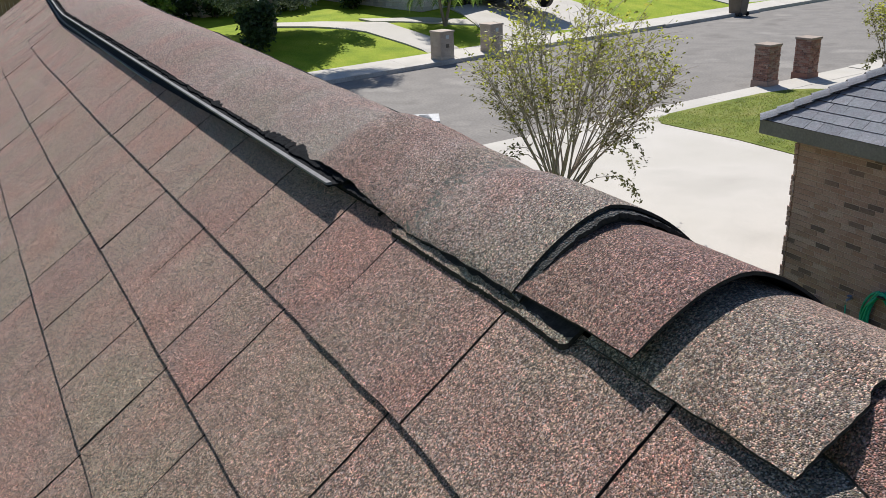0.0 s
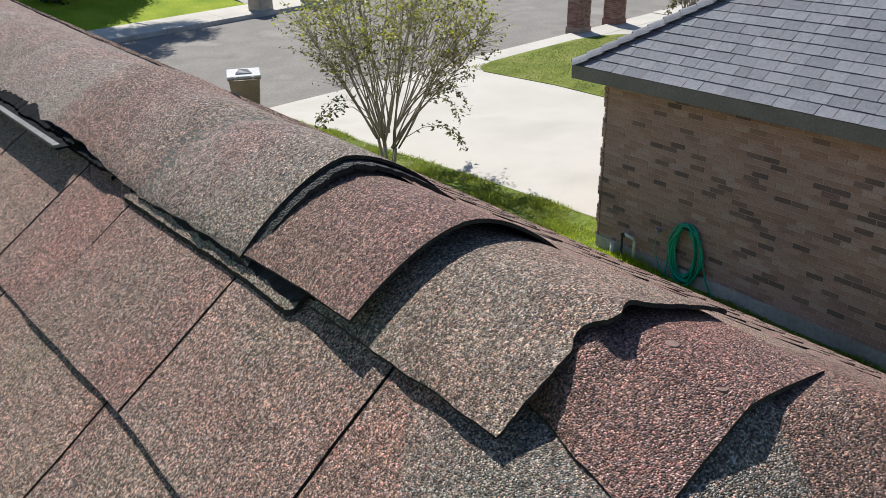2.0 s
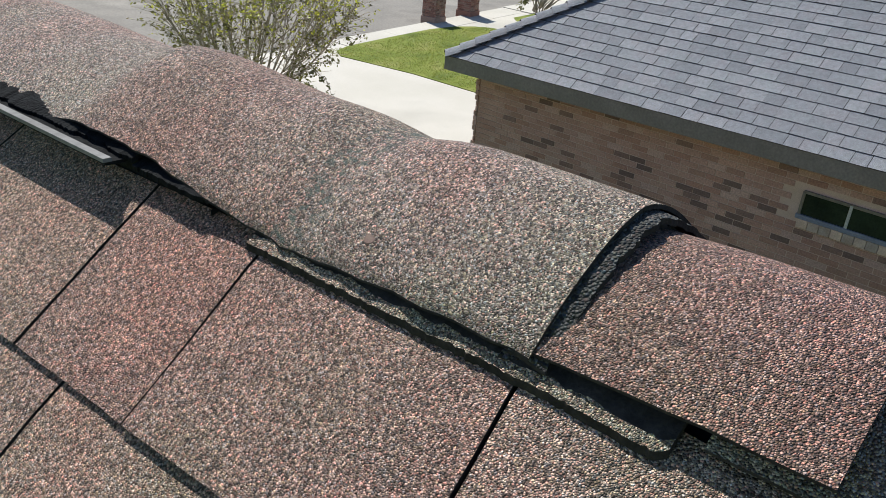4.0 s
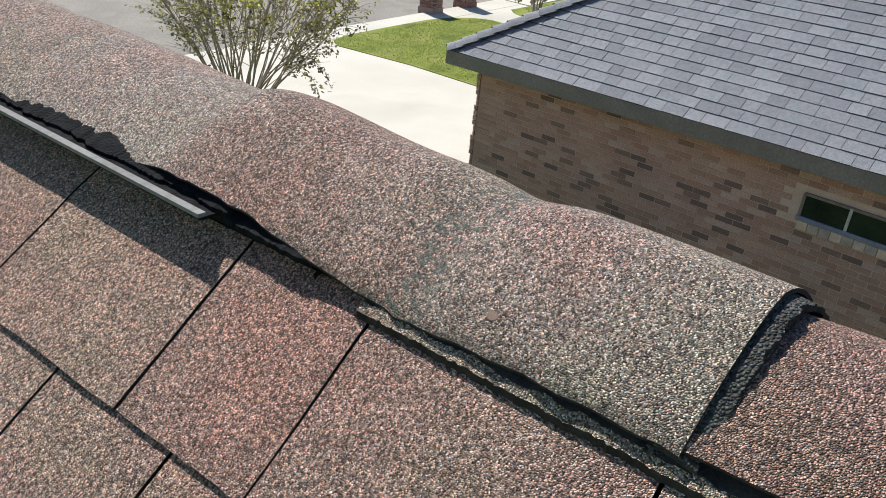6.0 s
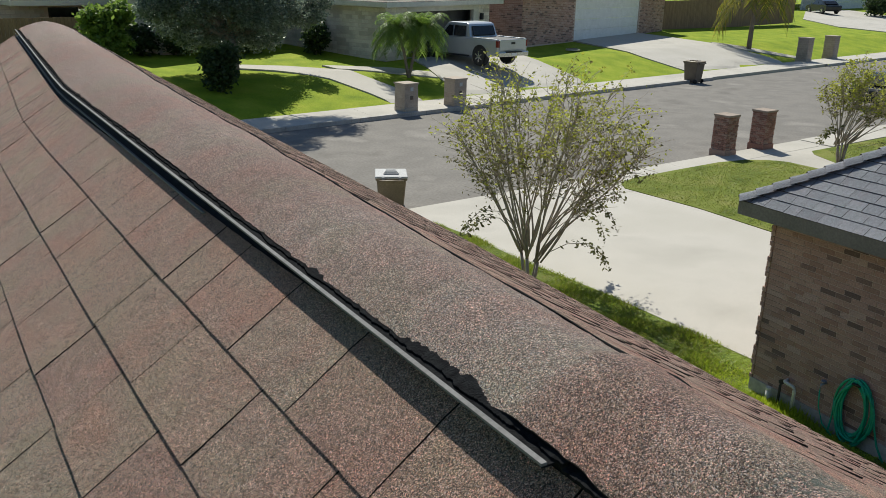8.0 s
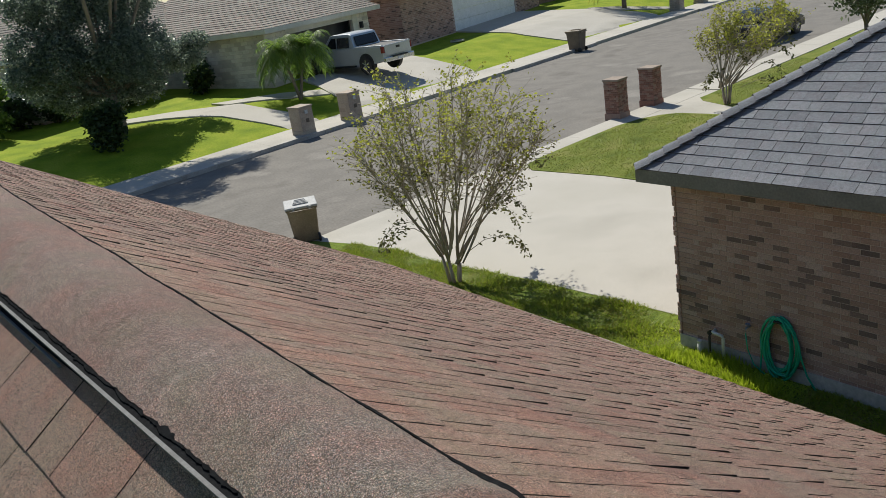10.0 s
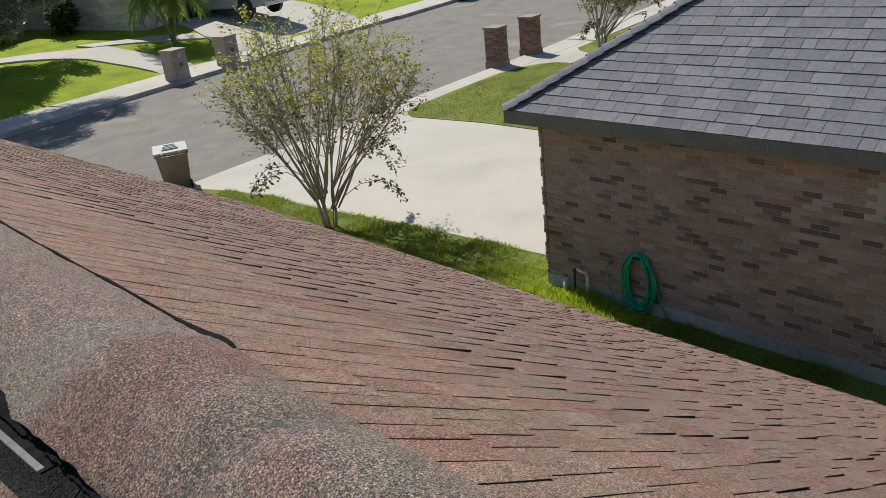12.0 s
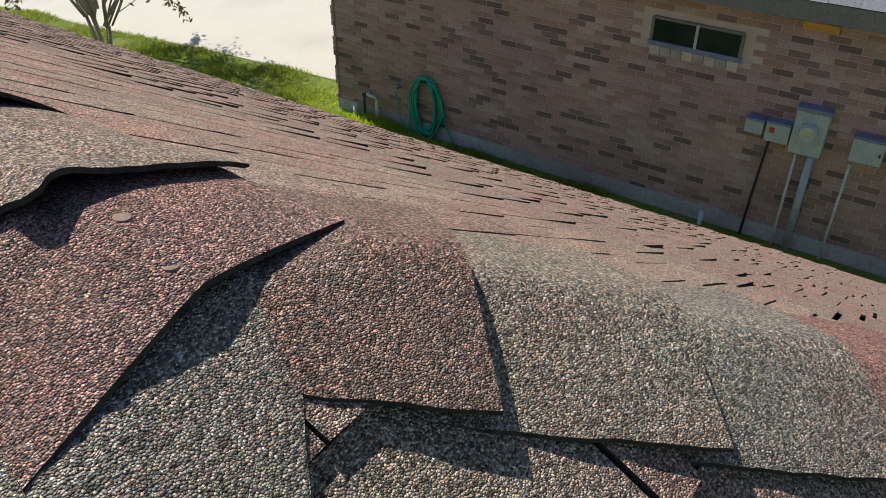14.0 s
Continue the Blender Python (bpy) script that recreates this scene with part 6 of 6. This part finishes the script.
# ---- houses across the street ----
def hip_roof(parent, x0, x1, y0, y1, z, slope, material, t=0.14):
    """A hipped roof of overlapping shingle courses over a rectangle, in the house's own axes."""
    w = min(x1 - x0, y1 - y0) / 2
    if x1 - x0 > y1 - y0:
        a, b = (x0 + w, (y0 + y1) / 2, z + slope * w), (x1 - w, (y0 + y1) / 2, z + slope * w)
        faces = [[0, 1, 5, 4], [1, 2, 5], [2, 3, 4, 5], [3, 0, 4]]
    else:
        a, b = ((x0 + x1) / 2, y0 + w, z + slope * w), ((x0 + x1) / 2, y1 - w, z + slope * w)
        faces = [[0, 1, 4], [1, 2, 5, 4], [2, 3, 5], [3, 0, 4, 5]]
    v = [(x0, y0, z), (x1, y0, z), (x1, y1, z), (x0, y1, z), a, b]
    hp = Heap()
    for f in faces:
        P = [Vector(v[k]) for k in f]
        e0, e1 = P[0], P[1]
        top = P[2:][::-1]
        n = 34
        t0, t1 = top[0], top[-1]
        nrm = (e1 - e0).cross(t0 - e0).normalized()
        for i in range(n):
            fa, fb = i / n, (i + 1) / n
            A, B = e0.lerp(t0, fa), e1.lerp(t1, fa)
            C, D = e1.lerp(t1, fb), e0.lerp(t0, fb)
            m = max(1, int((B - A).length / 0.9))
            for j in range(m):
                q0, q1 = j / m, (j + 1) / m
                lo = [A.lerp(B, q0), A.lerp(B, q1), D.lerp(C, q1), D.lerp(C, q0)]
                hh = 0.02 + 0.008 * rng.random()
                hp.add([tuple(x) for x in lo] + [tuple(lo[0] + nrm * hh), tuple(lo[1] + nrm * hh), tuple(lo[2] + nrm * 0.004), tuple(lo[3] + nrm * 0.004)], [[4, 5, 6, 7], [0, 1, 5, 4], [1, 2, 6, 5], [3, 0, 4, 7]])
    v2 = v + [(x, y, zz - t) for x, y, zz in v]
    ro = data("roof", v2, faces + [[k + 6 for k in f][::-1] for f in faces] + [[0, 6, 7, 1], [1, 7, 8, 2], [2, 8, 9, 3], [3, 9, 6, 0]], M_FELT, parent)
    hp.make("shingle_field", material, ro)
    for lo, hi in (((x0 - 0.03, y0 - 0.03, z - 0.22), (x1 + 0.03, y0 - 0.001, z)), ((x0 - 0.03, y1 + 0.001, z - 0.22), (x1 + 0.03, y1 + 0.03, z)), ((x0 - 0.03, y0, z - 0.22), (x0 - 0.001, y1, z)), ((x1 + 0.001, y0, z - 0.22), (x1 + 0.03, y1, z))):
        part("fascia", bbox(lo, hi), M_CREAM, ro)
    part("soffit", bbox((x0, y0, z - 0.20), (x1, y1, z - 0.16)), M_CREAM, ro)
    return ro


def block_wall(parent, name, x0, x1, y, z1, mats, axis, out, core, holes=(), bl=0.42, ch=0.19):
    """A wall of separate stones or bricks on a core; axis 0 runs along x at y, 1 along y at x=y."""
    def P(u, o, z):
        return (u, y + out * o, z) if axis == 0 else (y + out * o, u, z)
    segs = []
    u = x0
    for h0, h1, top in sorted(holes):
        segs += [(u, h0, -0.4, z1), (h0, h1, top, z1)]
        u = h1
    segs.append((u, x1, -0.4, z1))
    root = None
    for a, b, lo, hi in segs:
        c = [P(a, -0.2, lo), P(b, -0.2, lo), P(b, 0, lo), P(a, 0, lo), P(a, -0.2, hi), P(b, -0.2, hi), P(b, 0, hi), P(a, 0, hi)]
        v, f = hexa(c)
        w = data(name, v, f, core, parent)
        root = root or w
    hp = Heap()
    z, i = 0.0, 0
    while z < z1 - 0.02:
        u = x0 - (bl / 2 if i % 2 else 0)
        while u < x1:
            a, b, zt = max(u, x0), min(u + bl - 0.015, x1), min(z + ch - 0.015, z1)
            u += bl
            if b - a < 0.05 or any(h0 < b and a < h1 and z < top for h0, h1, top in holes):
                continue
            o = 0.012 + 0.02 * rng.random()
            v, f = hexa([P(a, -0.02, z), P(b, -0.02, z), P(b, o, z), P(a, o, z), P(a, -0.02, zt), P(b, -0.02, zt), P(b, o, zt), P(a, o, zt)])
            hp.add(v, f)
        z += ch
        i += 1
    hp.make("stonework", mats, root)
    return root


def roll_door(parent, x0, x1, y, z1, material, panels=4):
    d = empty("garage_door", "", "")
    d.parent = parent
    ph = z1 / panels
    for i in range(panels):
        p = part("door_panel", bbox((x0, y, i * ph), (x1, y + 0.06, (i + 1) * ph - 0.012), 0.006), material, d)
    return d


h1z = lot(19.5, 37.8)
hs1 = empty("house", "pale stone house with an open garage and grey roof", "house", (17.6, 37.5, h1z), 25.5)
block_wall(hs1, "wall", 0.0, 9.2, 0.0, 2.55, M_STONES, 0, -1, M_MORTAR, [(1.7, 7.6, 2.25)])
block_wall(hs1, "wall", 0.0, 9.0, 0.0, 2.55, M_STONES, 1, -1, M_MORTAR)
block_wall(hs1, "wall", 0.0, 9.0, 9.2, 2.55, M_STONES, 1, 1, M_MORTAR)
part("garage_back", bbox((0.3, 1.1, -0.3), (9.0, 1.25, 2.5)), M_DARKINT, hs1)
part("garage_floor", bbox((0.3, 0.05, -0.3), (9.0, 6.0, 0.02)), M_KERB, hs1)
for x in (0.25, 8.75):
    part("garage_side", bbox((x, 0.25, -0.3), (x + 0.15, 6.0, 2.5)), M_DARKINT, hs1)
part("garage_post", bbox((7.55, -0.06, -0.2), (8.05, 0.1, 2.5), 0.01), M_CREAM, hs1, "cream-painted garage post")
part("garage_header", bbox((1.6, -0.05, 2.25), (7.6, 0.1, 2.5), 0.01), M_CREAM, hs1, "cream-painted garage header")
part("wall_lamp", bbox((8.2, -0.22, 1.7), (8.36, -0.03, 2.05), 0.03), M_BLACK, hs1)
hip_roof(hs1, -0.55, 9.75, -0.55, 11.0, 2.75, 0.62, M_ROOFGREY)
hs1b = empty("house", "pale entry wing of a stone house behind the oak", "house", (13.2, 43.0, lot(13.5, 43)), 25.5)
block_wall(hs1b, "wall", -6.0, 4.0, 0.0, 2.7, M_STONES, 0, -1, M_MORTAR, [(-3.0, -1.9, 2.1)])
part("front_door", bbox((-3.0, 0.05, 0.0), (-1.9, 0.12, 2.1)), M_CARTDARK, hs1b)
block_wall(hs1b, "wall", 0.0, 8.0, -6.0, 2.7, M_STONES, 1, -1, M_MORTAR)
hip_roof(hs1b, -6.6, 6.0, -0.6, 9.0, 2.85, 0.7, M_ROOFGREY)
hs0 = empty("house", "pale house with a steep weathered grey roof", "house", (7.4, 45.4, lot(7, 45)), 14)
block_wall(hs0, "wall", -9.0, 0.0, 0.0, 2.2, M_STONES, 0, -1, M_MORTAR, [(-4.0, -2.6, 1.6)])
part("window", bbox((-4.0, 0.05, 0.0), (-2.6, 0.12, 1.6)), M_TINT, hs0)
block_wall(hs0, "wall", 0.0, 8.0, 0.0, 2.2, M_STONES, 1, 1, M_MORTAR)
hip_roof(hs0, -9.5, 0.6, -0.6, 9.0, 2.35, 0.95, M_ROOFGREY)
hip_roof(hs0, -6.2, -1.9, -2.2, 4.0, 2.0, 0.8, M_ROOFGREY)

h2z = lot(31, 43.2)
hs2 = empty("house", "tan brick house with a wide white garage door", "house", (28.0, 41.2, h2z), 22.5)
block_wall(hs2, "wall", 0.0, 19.4, 0.0, 2.9, M_BRICKS, 0, -1, M_MORTAR, [(6.1, 15.2, 2.6)], 0.30, 0.10)
block_wall(hs2, "wall", 0.0, 9.0, 0.0, 2.9, M_BRICKS, 1, -1, M_MORTAR, (), 0.30, 0.10)
roll_door(hs2, 6.1, 15.2, 0.06, 2.6, M_WHITE)
hip_roof(hs2, -0.6, 20.0, -0.6, 11.0, 3.05, 0.6, M_ROOFGREY)

h3z = 1.72
hs3 = empty("house", "distant pale house with a white garage door", "house", (90.0, 70.0, h3z), 14)
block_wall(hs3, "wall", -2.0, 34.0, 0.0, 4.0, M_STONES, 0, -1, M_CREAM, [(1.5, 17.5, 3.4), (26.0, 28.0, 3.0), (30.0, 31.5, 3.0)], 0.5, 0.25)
roll_door(hs3, 1.5, 17.5, 0.06, 3.4, M_WHITE)
part("window", bbox((26.0, 0.05, 0.0), (28.0, 0.12, 3.0)), M_TINT, hs3)
part("window", bbox((30.0, 0.05, 0.0), (31.5, 0.12, 3.0)), M_TINT, hs3)
hip_roof(hs3, -3, 35, -0.8, 14.0, 4.15, 0.6, M_ROOFGREY)

# wooden fences
def fence(p0, p1, h, label):
    a, b = Vector(p0), Vector(p1)
    f = empty("fence", label, "fence", p0)
    d = (b - a)
    n = int(d.length / 0.16)
    ang = math.atan2(d.y, d.x)
    f.matrix_world = pose(*p0, 0, 0, math.degrees(ang))
    for i in range(n):
        zz = d.z * i / n
        part("board", bbox((i * 0.16, -0.012, zz - 0.3), (i * 0.16 + 0.15, 0.012, zz + h + 0.03 * rng.random())), M_WOOD, f)
    for z in (0.4, h - 0.35):
        part("rail", bbox((0, 0.013, z), (d.length, 0.06, z + 0.09)), M_WOOD, f)
    return f


fence((46.3, 49.4, 1.4), (66.0, 53.0, 1.75), 2.0, "brown wooden board fence between two houses")
fence((-4.0, 40.0, 1.3), (5.4, 41.6, 1.3), 1.6, "brown wooden board fence beside a lawn")

cover_ob = empty("water_meter_cover", "flat round meter cover set in a lawn", "meter cover", (30.8, 39.9, lot(30.8, 39.9)))
part("ring", disc(bmesh.new(), (0, 0, 0.04), (0, 0, 1), 0.42, 0.08, 24), M_KERB, cover_ob)
part("plate", disc(bmesh.new(), (0, 0, 0.085), (0, 0, 1), 0.34, 0.02, 24), M_CARTDARK, cover_ob)

# ---- the old roof is slightly out of square ----
for ob in house.children_recursive:
    if ob.type == "MESH":
        for vtx in ob.data.vertices:
            x, y = vtx.co.x, vtx.co.y
            k = -0.055 + 0.045 * min(1.0, max(0.0, (x - 0.86) / 0.26))
            vtx.co.x = x + k * (min(max(y, 1.0), 5.0) - 1.0)
